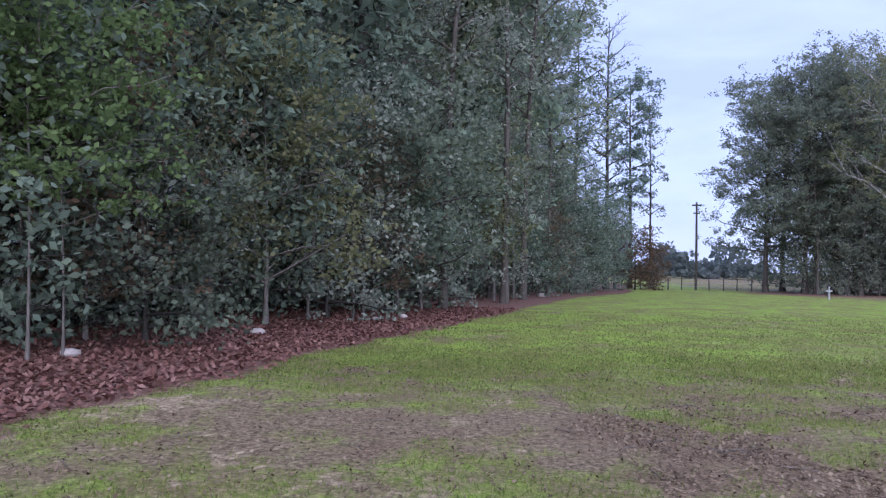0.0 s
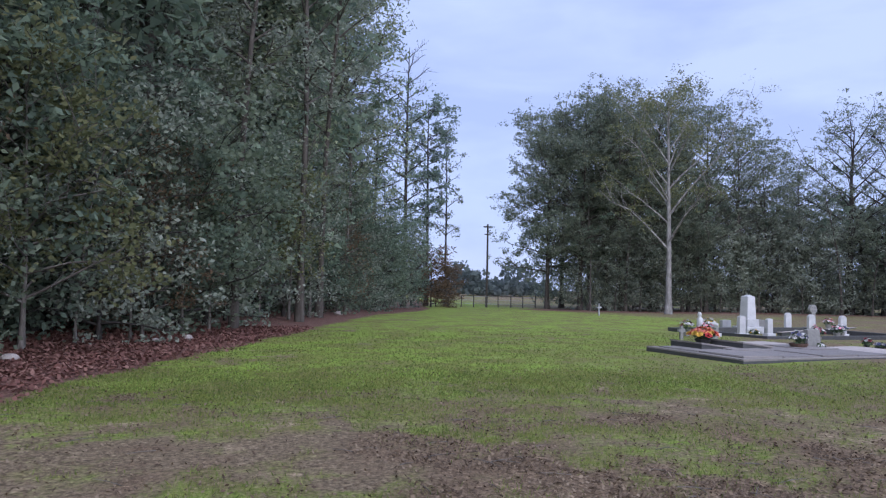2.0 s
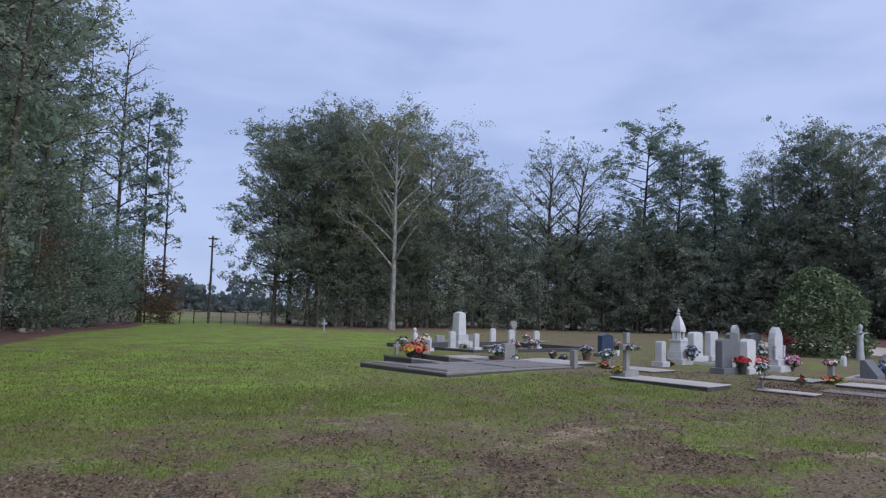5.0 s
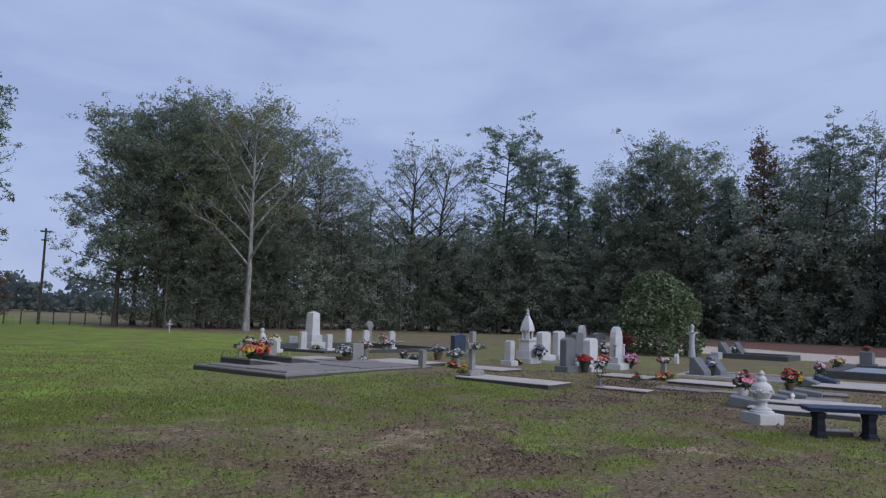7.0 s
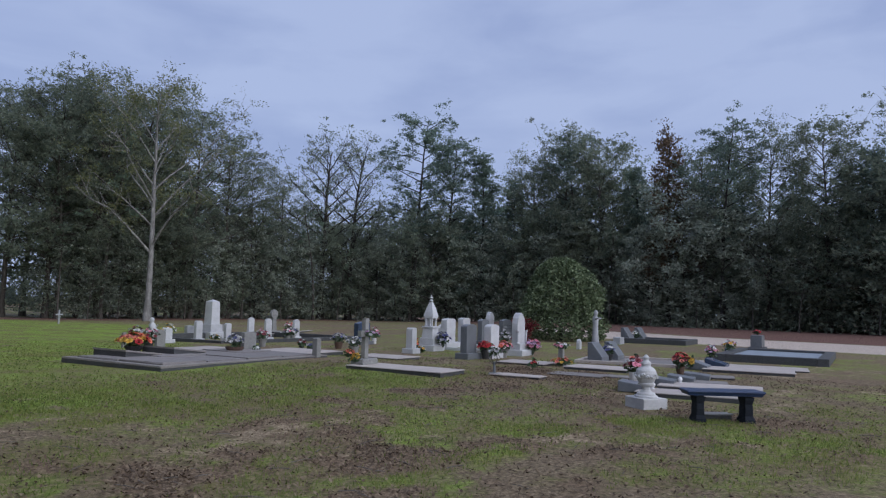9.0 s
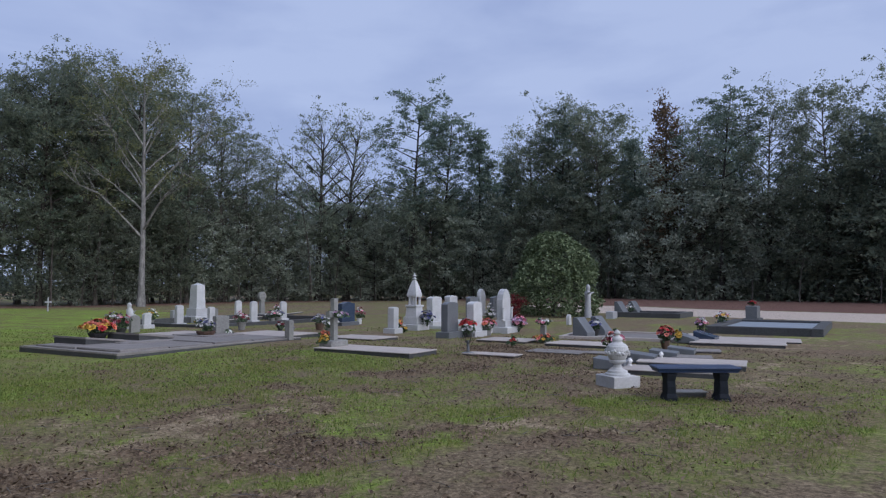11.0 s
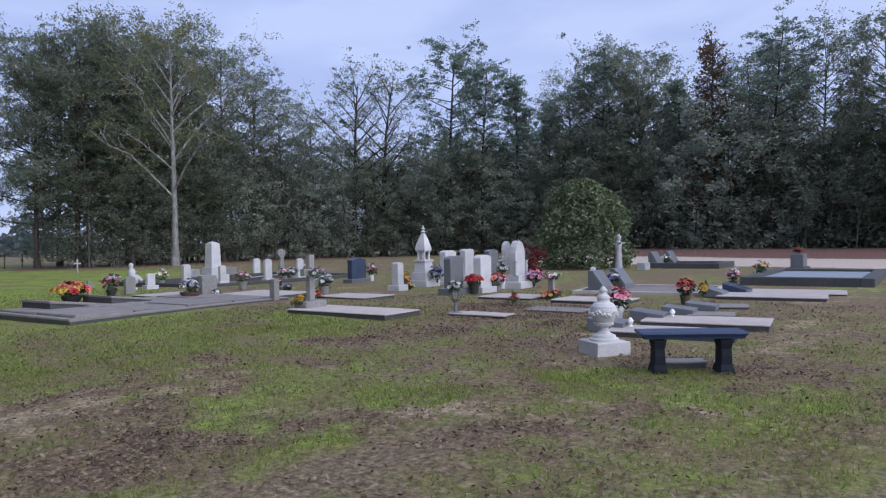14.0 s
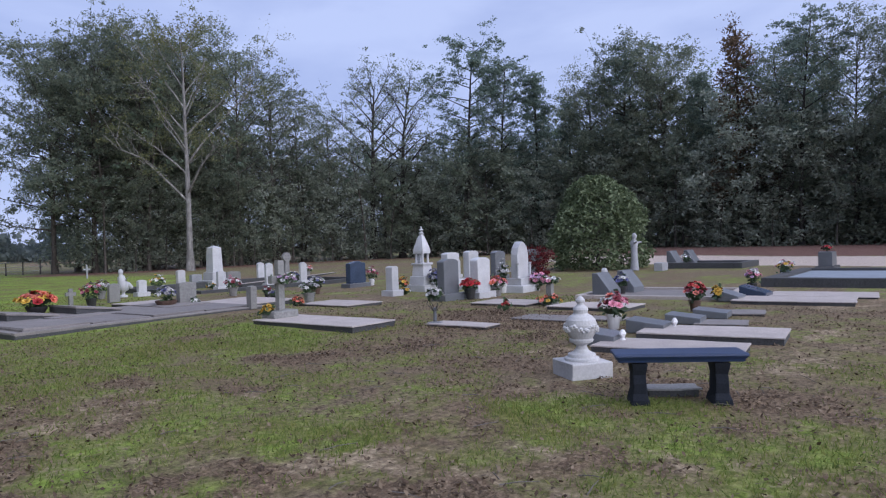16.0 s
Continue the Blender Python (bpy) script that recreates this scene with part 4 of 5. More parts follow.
def slab(label, x, y, w, l, h, material, turn=TURN, group="grave slabs", seed=1):
    rng = np.random.default_rng(seed)
    root = thing("grave_slab", label, "grave slab", group, at(x, y, 0, turn))
    bm = bmesh.new()
    nx, ny = max(2, round(w / 0.3)), max(2, round(l / 0.3))
    ring = [(-w / 2 + w * k / nx, -l / 2) for k in range(nx)] + [(w / 2, -l / 2 + l * k / ny) for k in range(ny)] + [(w / 2 - w * k / nx, l / 2) for k in range(nx)] + [(-w / 2, l / 2 - l * k / ny) for k in range(ny)]
    ring = [(x + rng.normal() * 0.008, y + rng.normal() * 0.008) for x, y in ring]
    top = [bm.verts.new((x, y, h + rng.normal() * 0.002)) for x, y in ring]
    low = [bm.verts.new((x * 1.004, y * 1.004, h - 0.014)) for x, y in ring]
    bm.faces.new(top)
    for k in range(len(ring)):
        j = (k + 1) % len(ring)
        bm.faces.new((low[k], low[j], top[j], top[k]))
    bm.faces.new(list(reversed(low)))
    part("slab", bm, material, root)
    # the sides are darker than the top
    part("mossy_edge", cuboid(-w / 2 + 0.012, w / 2 - 0.012, -l / 2 + 0.012, l / 2 - 0.012, -0.15, h - 0.016), DARK_KERB, root, "dark side of the slab")
    return root


def plot(label, x, y, w, l, h, kerb, thick=0.16, fill=None, fill_h=0.04, turn=TURN):
    """A kerb of four stones round a grave plot, filled or open."""
    root = thing("grave_plot", label, "grave plot", "kerbed grave plots", at(x, y, 0, turn))
    for x0, x1, y0, y1 in ((-w / 2, w / 2, -l / 2, -l / 2 + thick), (-w / 2, w / 2, l / 2 - thick, l / 2), (-w / 2, -w / 2 + thick, -l / 2 + thick + 0.004, l / 2 - thick - 0.004), (w / 2 - thick, w / 2, -l / 2 + thick + 0.004, l / 2 - thick - 0.004)):
        part("kerb", cuboid(x0, x1, y0, y1, -0.25, h, 0.015), kerb, root)
    if fill:
        part("infill", cuboid(-w / 2 + thick + 0.006, w / 2 - thick - 0.006, -l / 2 + thick + 0.006, l / 2 - thick - 0.006, -0.05, fill_h, 0.006), fill, root)
    return root


def bevel_marker(label, x, y, w, d, front, back, material, turn=TURN, z=0.0, name="bevel_marker"):
    """A low marker whose top slopes down to the grave's foot."""
    root = thing(name, label, "grave marker", "low sloping markers", at(x, y, z, turn))
    bm = extrude([(-d / 2, 0), (d / 2, 0), (d / 2, back), (-d / 2, front)], -w / 2, w / 2, 0.012)
    bmesh.ops.rotate(bm, verts=bm.verts, cent=(0, 0, 0), matrix=Matrix.Rotation(radians(90), 3, "Z"))
    part("block", bm, material, root)
    return root


def ledger(label, x, y, w, d, low, high, z):
    """A grave cover tilted to the east: a dark body under a pale lid."""
    root = thing("sloping_ledger", label, "grave slab", "sloping ledgers", at(x, y, z))
    part("body", extrude([(-w / 2 + 0.02, 0), (w / 2 - 0.02, 0), (w / 2 - 0.02, low - 0.04), (-w / 2 + 0.02, high - 0.04)], -d / 2 + 0.02, d / 2 - 0.02), DARK_KERB, root, "dark side of the ledger")
    part("lid", extrude([(-w / 2, high - 0.038), (w / 2, low - 0.038), (w / 2, low), (-w / 2, high)], -d / 2, d / 2, 0.008), CONCRETE, root, "pale weathered concrete lid")
    return root


def slant(label, x, y, w, h, material, turn=TURN, lean=0.0):
    root = thing("slant_headstone", label, "headstone", "slant headstones", at(x, y, 0, turn))
    bm = extrude([(-0.2, -0.02), (0.2, -0.02), (0.2, h), (0.08, h), (-0.2, h * 0.28)], -w / 2, w / 2, 0.012)
    bmesh.ops.rotate(bm, verts=bm.verts, cent=(0, 0, 0), matrix=Matrix.Rotation(radians(90), 3, "Z"))
    part("block", bm, material, root)
    return root


# blossoms: three meshes shared by all bouquets
def blossom_mesh(name, seed, petal_count, r):
    rng = np.random.default_rng(seed)
    V, F = [], []
    for ring, (tilt, size) in enumerate(((0.25, 1.0), (0.75, 0.75), (1.2, 0.5))):
        for k in range(petal_count - ring):
            a = 2 * math.pi * (k + 0.4 * ring) / (petal_count - ring) + rng.uniform(-0.2, 0.2)
            d = np.array([math.cos(a) * math.cos(tilt), math.sin(a) * math.cos(tilt), math.sin(tilt)])
            sd = np.array([-math.sin(a), math.cos(a), 0]) * 0.42 * size
            b = len(V)
            V += [np.zeros(3), (d * 0.6 * size + sd) * r, d * r * size * rng.uniform(0.85, 1.1), (d * 0.6 * size - sd) * r]
            F.append((b, b + 1, b + 2, b + 3))
    return V, F


BLOSSOMS = {}


def blossom(colour):
    if colour not in BLOSSOMS:
        v, f = blossom_mesh("blossom", 3, 6, 0.06)
        BLOSSOMS[colour] = mesh_of("blossom", v, f, PETAL[colour])
    return BLOSSOMS[colour]


BOUQUETS = 0


def bouquet(label, x, y, colours, r=0.18, h=0.3, count=16, z=0.0, vase=None, size=1.0, name="flower_bouquet"):
    """Artificial flowers, stems and leaves, standing in a vase where they have one."""
    global BOUQUETS
    BOUQUETS += 1
    rng = np.random.default_rng(100 + BOUQUETS)
    root = thing(name, label, "flowers", "flowers on the graves", at(x, y, z))
    foot = 0.0
    if vase:
        kind, vh, vr, mat = vase
        foot = vh * 0.8
        if kind == "pot":
            p = [(vr * 0.72, 0), (vr * 0.8, vh * 0.3), (vr, vh * 0.86), (vr * 1.08, vh * 0.88), (vr * 1.08, vh), (vr * 0.9, vh), (vr * 0.86, vh * 0.85)]
        elif kind == "bowl":
            p = [(vr * 0.6, 0), (vr * 0.66, vh * 0.2), (vr * 1.0, vh * 0.8), (vr * 1.06, vh), (vr * 0.94, vh), (vr * 0.85, vh * 0.75)]
        else:
            p = [(vr * 1.0, 0), (vr, vh * 0.1), (vr * 0.35, vh * 0.18), (vr * 0.4, vh * 0.5), (vr * 0.9, vh * 0.9), (vr, vh), (vr * 0.8, vh), (vr * 0.5, vh * 0.7)]
        part("vase", lathe(p, 14), mat, root)
    heads, paths = [], []
    for k in range(count):
        a, q = k * 2.4 + rng.uniform(-0.3, 0.3), math.sqrt((k + 0.5) / count)
        p = np.array([r * q * math.cos(a), r * q * math.sin(a), foot + h * (1.0 - 0.45 * q * q) * rng.uniform(0.75, 1.05)])
        heads.append((p, a, q))
        paths.append([((0, 0, foot * 0.5), 0.004), (p * np.array([0.5, 0.5, 0.6]), 0.003), (p, 0.003)])
    v, f = tubes(paths, 3)
    part("greenery", mesh_of("greenery", v, f, PETAL["leaf"]), None, root)
    c = np.array([p for p, _, _ in heads])
    lc = c[rng.integers(0, len(c), 60)] * rng.uniform(0.5, 1.02, (60, 1)) + rng.normal(size=(60, 3)) * 0.03
    lc[:, 2] = np.maximum(lc[:, 2], foot * 0.7 + 0.03)
    v, f = leaf_quads(lc, 0.1 * size, rng)
    part("foliage", mesh_of("foliage", v, f, PETAL["leaf"]), None, root)
    for k, (p, a, q) in enumerate(heads):
        ob = part("blossom", blossom(colours[k % len(colours)]), None, root)
        s = size * rng.uniform(0.8, 1.25)
        ob.matrix_local = pose(*p, 0, math.degrees(0.9 * q), math.degrees(a)) @ Matrix.Diagonal((s, s, s, 1))
    return root


def cross(label, x, y, h, arm, thick, material, z=0.0, base=None, turn=TURN, name="stone_cross"):
    root = thing(name, label, "cross", "crosses", at(x, y, z, turn))
    b = base[1] if base else -0.03
    a, t, k = arm / 2, thick / 2, h * 0.66
    o = [(-t, b), (t, b), (t, k - t), (a, k - t), (a, k + t), (t, k + t), (t, h), (-t, h), (-t, k + t), (-a, k + t), (-a, k - t), (-t, k - t)]
    part("cross_body", extrude(o, -t * 0.8, t * 0.8, 0.008), material, root)
    if base:
        part("base", worn(cuboid(-base[0] / 2, base[0] / 2, -base[0] * 0.3, base[0] * 0.3, -0.02, base[1], 0.02), np.random.default_rng(4), 0.004), material, root)
    return root


# the bench
bench = thing("stone_bench", "dark blue polished granite bench on black legs", "bench", m=pose(11.47, 2.76, 0, 0, 0, -51) @ Matrix.Diagonal((0.84, 0.86, 0.87, 1)))
seat_bm = bmesh.new()
box(seat_bm, -0.6, 0.6, -0.19, 0.19, 0.375, 0.455, 0.022)
for vert in seat_bm.verts:
    if vert.co.z < 0.4:
        vert.co.x *= 0.95
        vert.co.y *= 0.86
part("seat", seat_bm, BENCH_STONE, bench)
for x in (-0.37, 0.37):
    o = [(-0.15, 0), (0.15, 0), (0.15, 0.05), (0.11, 0.1), (0.12, 0.19), (0.1, 0.27), (0.13, 0.33), (0.145, 0.377), (-0.145, 0.377), (-0.13, 0.33), (-0.1, 0.27), (-0.12, 0.19), (-0.11, 0.1), (-0.15, 0.05)]
    bm = extrude(o, -0.06, 0.06, 0.012)
    bmesh.ops.rotate(bm, verts=bm.verts, cent=(0, 0, 0), matrix=Matrix.Rotation(radians(90), 3, "Z"))
    for vert in bm.verts:
        vert.co.x = vert.co.x * (1.0 + 0.5 * max(0, 0.12 - vert.co.z) / 0.12 + 0.25 * max(0, vert.co.z - 0.28) / 0.1) + x
        vert.co.z -= 0.012
    part("leg", bm, LEG_STONE, bench)
slab("small pale footstone lying in the grass behind the bench", 11.68, 2.93, 0.42, 0.2, 0.06, OLD_STONE, -50, seed=2)

# the urn
urn = thing("garden_urn", "white lidded stone urn with carved garlands on a square base", "urn", m=pose(11.93, 3.97, 0, 0, 0, -28))
part("base", worn(cuboid(-0.21, 0.21, -0.21, 0.21, -0.02, 0.145, 0.014), np.random.default_rng(8), 0.002), WHITE_CAST, urn)
part("foot", lathe([(0.165, 0.145), (0.165, 0.168), (0.135, 0.178), (0.13, 0.205), (0.085, 0.222), (0.058, 0.25), (0.05, 0.285), (0.07, 0.3)], 24), WHITE_CAST, urn)
part("bowl", lathe([(0.07, 0.3), (0.11, 0.318), (0.116, 0.338), (0.105, 0.352), (0.125, 0.385), (0.146, 0.43), (0.15, 0.48), (0.138, 0.53), (0.11, 0.56), (0.085, 0.575)], 28), WHITE_CAST, urn)
part("lid", lathe([(0.08, 0.575), (0.066, 0.59), (0.068, 0.605), (0.074, 0.625), (0.066, 0.645), (0.048, 0.66), (0.035, 0.672), (0.03, 0.685), (0.045, 0.7), (0.045, 0.715), (0.02, 0.745), (0.006, 0.755)], 20), WHITE_CAST, urn)
garland = bmesh.new()
for k in range(46):
    a = 2 * math.pi * k / 46
    zz = 0.485 - 0.05 * abs(math.sin(a * 2.5)) + 0.012 * math.sin(k * 2.7)
    bmesh.ops.create_icosphere(garland, subdivisions=1, radius=0.019 + 0.006 * math.sin(k * 1.9), matrix=Matrix.Translation((0.152 * math.cos(a), 0.152 * math.sin(a), zz)))
part("garland", garland, WHITE_CAST, urn, "carved white flower garland")

# slabs and low markers near the bench
slab("thick pale concrete grave slab beside the bench", 13.68, 3.98, 0.74, 1.62, 0.07, PALE_SLAB, 15, seed=3)
slab("wide pale concrete grave slab with dark edges", 14.95, 4.05, 0.94, 1.72, 0.08, PALE_SLAB, 15, seed=4)
slab("small flat pale slab sunk in the grass", 16.25, 4.5, 0.6, 0.7, 0.03, CONCRETE, 20, seed=5)
slab("small square pale slab sunk in the grass", 17.7, 4.75, 0.65, 0.6, 0.03, CONCRETE, 20, seed=6)
bevel_marker("dark grey granite marker with a sloping face", 13.72, 4.92, 0.5, 0.5, 0.12, 0.18, GRANITE, 15)
bevel_marker("dark grey granite marker on a concrete slab", 14.98, 4.95, 0.5, 0.5, 0.12, 0.18, GRANITE, 15)
bevel_marker("low dark granite marker beside red flowers", 16.15, 5.0, 0.5, 0.5, 0.09, 0.14, GRANITE, 15)
bevel_marker("low grey granite marker in the grass", 17.0, 4.98, 0.5, 0.5, 0.09, 0.14, GRANITE, 15)
for x, y in ((13.72, 4.6), (15.1, 4.64)):
    figurine = thing("small_figurine", "tiny white bird-shaped ornament against a marker", "ornament", "white ornaments", at(x, y, 0.03))
    bm = lathe([(0.035, 0), (0.045, 0.02), (0.02, 0.06), (0.045, 0.11), (0.03, 0.14), (0.012, 0.16)], 10)
    part("body", bm, POT_WHITE, figurine)
    part("wing", extrude([(-0.06, 0.1), (0.0, 0.07), (0.06, 0.1), (0.05, 0.14), (0.0, 0.11), (-0.05, 0.14)], -0.01, 0.01), POT_WHITE, figurine)
bouquet("pink and red flowers in a white vase", 14.92, 5.46, ("pink", "coral", "maroon", "pink", "white"), 0.2, 0.34, 26, vase=("pot", 0.22, 0.1, POT_WHITE))
bouquet("dark red flowers standing on a marker", 17.75, 5.62, ("red", "coral", "maroon"), 0.17, 0.36, 26, vase=("pot", 0.18, 0.1, POT_BROWN))

# slabs further in
slab("large concrete slab with an uneven edge", 12.75, 9.37, 0.95, 2.25, 0.07, PALE_SLAB, 8, seed=7)
slab("small flush concrete slab in the grass", 13.95, 7.45, 0.45, 1.05, 0.04, PALE_SLAB, 10, seed=8)
slab("long pale slab behind the grey cross", 15.28, 12.3, 1.05, 1.45, 0.05, PALE_SLAB, seed=9)
slab("pale concrete slab among the graves", 17.35, 7.33, 1.0, 1.5, 0.06, PALE_SLAB, seed=10)
slab("pale slab before the dark headstone", 17.35, 9.35, 1.0, 1.3, 0.05, PALE_SLAB, seed=11)
slab("cracked old paving slab flush with the soil", 15.5, 6.95, 0.7, 1.15, 0.025, CONCRETE, seed=12)
slab("narrow broken paving slab beside the path", 15.9, 6.2, 0.5, 0.6, 0.02, CONCRETE, seed=13)
slab("pale slab with a rounded marker at its head", 19.92, 4.77, 1.08, 2.0, 0.06, PALE_SLAB, 13, seed=14)
slab("flat pale slab level with the grass", 21.5, 4.75, 1.2, 1.9, 0.03, PALE_SLAB, 13, seed=15)
bevel_marker("dark granite marker with a yellow flower", 19.75, 5.85, 0.55, 0.4, 0.1, 0.22, GRANITE)
bevel_marker("blue-grey granite marker with a pale sloping top", 20.7, 5.75, 0.6, 0.5, 0.1, 0.24, BLUE_GRANITE)
bouquet("round bunch of bright yellow flowers", 19.5, 6.0, ("yellow",), 0.1, 0.3, 14, name="flower_ball")
bouquet("pale pink flowers in a small vase", 22.1, 6.35, ("pink", "white", "lilac"), 0.16, 0.36, 18, vase=("pot", 0.18, 0.08, POT_DARK))

# kerbed plots
plot("pale kerbed plot with two slanted headstones", 20.6, 7.75, 2.5, 3.1, 0.07, PALE_SLAB, 0.14, CONCRETE, 0.02, turn=15)
slant("grey slanted granite headstone in a kerbed plot", 19.75, 8.6, 0.6, 0.52, GRANITE)
slant("grey slanted granite headstone with purple flowers", 20.85, 8.65, 0.6, 0.52, GRANITE)
bouquet("purple and white flowers between two headstones", 20.25, 8.55, ("purple", "white", "purple"), 0.17, 0.3, 18, vase=("bowl", 0.2, 0.14, POT_DARK))
plot("wide blue-grey plot with a dark granite kerb", 26.2, 5.6, 5.0, 3.0, 0.2, DARK_KERB, 0.3, BLUE_SLAB, 0.13)
bevel_marker("blue-grey sloping marker at a plot's corner", 26.7, 7.1, 0.7, 0.5, 0.1, 0.24, BLUE_GRANITE)
bouquet("white and pink flowers on a marker", 25.9, 7.0, ("white", "pink", "yellow"), 0.24, 0.42, 22, vase=("pot", 0.2, 0.1, POT_WHITE))
headstone("grey granite headstone with a pale sloping top", 31.0, 7.5, 0.85, 0.6, 0.4, GRANITE, "flat", (1.2, 0.14, 0.55), DARK_KERB)
bouquet("dark red flowers on top of a headstone", 31.0, 7.5, ("red", "maroon"), 0.16, 0.2, 14, z=0.59)
plot("dark granite kerbed plot near the sand road", 32.9, 12.2, 2.5, 2.9, 0.2, DARK_KERB, 0.28, CONCRETE, 0.1)
slant("grey slanted granite headstone near the road", 32.55, 13.5, 0.78, 0.64, GRANITE)
slant("weathered slanted headstone beside its twin", 33.7, 13.35, 0.78, 0.64, GRANITE)
bouquet("white flowers between two slanted headstones", 33.1, 13.35, ("white", "grey"), 0.24, 0.55, 20)

# tall stones in the middle
HS = "white marble headstones"
headstone("dark grey granite headstone with a rounded top", 17.7, 11.46, 0.56, 0.94, 0.2, GRANITE, "round", (0.78, 0.16, 0.4), GRANITE, rise=0.14)
headstone("white marble headstone with a rounded top", 18.75, 11.42, 0.52, 0.95, 0.22, MARBLE, "round", (0.72, 0.14, 0.42), MARBLE, group=HS, rise=0.16)
headstone("broad white marble headstone on a stepped base", 21.77, 15.38, 0.62, 1.0, 0.24, MARBLE, "round", (0.95, 0.16, 0.5), MARBLE, group=HS, rise=0.1)
headstone("white marble headstone with a shallow arch", 22.75, 15.42, 0.54, 1.02, 0.22, MARBLE, "round", (0.8, 0.16, 0.45), MARBLE, group=HS, rise=0.12)
headstone("dark grey headstone behind the white ones", 24.5, 15.8, 0.62, 0.95, 0.2, GRANITE, "round", (0.8, 0.15, 0.4), GRANITE, rise=0.12)
headstone("tall white marble tablet with a peaked top", 29.3, 18.85, 0.5, 1.2, 0.2, MARBLE, "point", (0.6, 0.15, 0.4), MARBLE, group=HS)
headstone("broad dark granite headstone with a curved top", 28.6, 17.5, 1.0, 0.9, 0.2, GRANITE, "serp", (1.2, 0.15, 0.4), GRANITE)
headstone("narrow white marble headstone", 25.1, 18.35, 0.34, 0.68, 0.14, MARBLE, "round", (0.4, 0.12, 0.3), MARBLE, group=HS)
fancy = headstone("tall pointed white marble headstone with carved pillars", 20.62, 11.72, 0.54, 1.3, 0.2, MARBLE, "point", (0.62, 0.36, 0.42), MARBLE, group=HS)
part("plinth", cuboid(-0.42, 0.42, -0.33, 0.33, -0.03, 0.18, 0.02), MARBLE, fancy)
for x in (-0.3, 0.3):
    p = part("pillar", lathe([(0.05, 0), (0.05, 0.03), (0.034, 0.05), (0.034, 0.34), (0.05, 0.37), (0.05, 0.4)], 12), MARBLE, fancy)
    p.location = (x, -0.12, 0.36)
column = headstone("short white marble pillar with a peaked top", 18.15, 13.93, 0.25, 0.76, 0.22, MARBLE, "round", (0.42, 0.14, 0.4), MARBLE, group=HS, rise=0.2)
headstone("dark blue granite headstone with a curved top", 20.26, 18.15, 0.7, 0.82, 0.2, BLUE_GRANITE, "serp", (0.95, 0.12, 0.4), GRANITE)

spire = thing("spire_monument", "white marble spire monument with a pointed roof and open niche", "monument", m=at(19.85, 14.6) @ Matrix.Diagonal((0.96, 0.96, 0.97, 1)))
part("base", cuboid(-0.36, 0.36, -0.36, 0.36, -0.03, 0.18, 0.02), MARBLE, spire)
part("step", cuboid(-0.28, 0.28, -0.28, 0.28, 0.18, 0.42, 0.02, 0.02), MARBLE, spire)
part("die", cuboid(-0.22, 0.22, -0.22, 0.22, 0.42, 0.74, 0.015, 0.03), MARBLE, spire)
part("cornice", cuboid(-0.23, 0.23, -0.23, 0.23, 0.74, 0.8, 0.018), MARBLE, spire)
for x in (-0.12, 0.12):
    for y in (-0.12, 0.12):
        p = part("pillar", lathe([(0.045, 0), (0.034, 0.03), (0.034, 0.24), (0.045, 0.27)], 10), MARBLE, spire)
        p.location = (x, y, 0.8)
part("niche_core", cuboid(-0.07, 0.07, 0.0, 0.14, 0.8, 1.07, 0.01), MARBLE, spire)
part("roof", lathe([(0.25, 1.07), (0.255, 1.14), (0.22, 1.26), (0.16, 1.42), (0.1, 1.54), (0.05, 1.62)], 4), MARBLE, spire)
part("finial", lathe([(0.05, 1.62), (0.085, 1.65), (0.045, 1.68), (0.03, 1.71), (0.075, 1.745), (0.03, 1.78), (0.015, 1.86)], 12), MARBLE, spire)
plot("low white kerb round the marble headstones", 21.9, 14.5, 2.6, 2.2, 0.08, MARBLE, 0.14)

angel = tagged(new("angel_statue", smooth(mesh_of("angel_statue", *tubes([[((0, 0, 0), 0.17), ((0, 0, 0.4), 0.13), ((0, 0, 0.8), 0.12), ((0, 0, 1.05), 0.15), ((0, 0, 1.15), 0.07), ((0, -0.01, 1.2), 0.09), ((0, -0.02, 1.3), 0.1), ((0, 0, 1.39), 0.04)],
                                                                     [((0, 0, 1.08), 0.05), ((-0.2, -0.1, 1.02), 0.04), ((-0.24, -0.2, 1.06), 0.03)], [((0, 0, 1.08), 0.05), ((0.2, -0.1, 1.02), 0.04), ((0.24, -0.2, 1.06), 0.03)]], 10), PALE_GRANITE))),
                "weathered grey robed statue standing by the bush", "statue")
angel.matrix_world = at(30.02, 13.83)
headstone("small pale pointed stone in the grass", 24.9, 11.9, 0.22, 0.36, 0.12, MARBLE, "point")
small_plinth = headstone("grey headstone base behind the statue", 29.9, 12.7, 0.6, 0.3, 0.3, PALE_GRANITE, "flat")

# crosses and vases
cross("grey stone cross hung with faded flowers", 12.64, 10.4, 0.93, 0.4, 0.125, OLD_STONE, z=0.07, base=(0.52, 0.1))
bouquet("faded grey flowers tied to a stone cross", 12.66, 10.3, ("grey", "lilac", "grey"), 0.2, 0.12, 14, z=0.62, name="flower_spray")
bouquet("yellow flowers at a cross's foot", 12.4, 10.42, ("yellow",), 0.09, 0.2, 10, z=0.08)
headstone("short dark stone post beside the raised plot", 13.58, 12.97, 0.15, 0.47, 0.15, OLD_STONE, "flat")
cross("small white wooden cross in the far grass", 20.4, 43.2, 0.8, 0.4, 0.08, PALE_GRANITE, name="wooden_cross")
cross("small grey cross in the grass", 12.3, 19.8, 0.42, 0.26, 0.1, OLD_STONE)
stand = thing("flower_stand", "dark metal flower stand with grey flowers", "flower stand", m=at(13.85, 7.95))
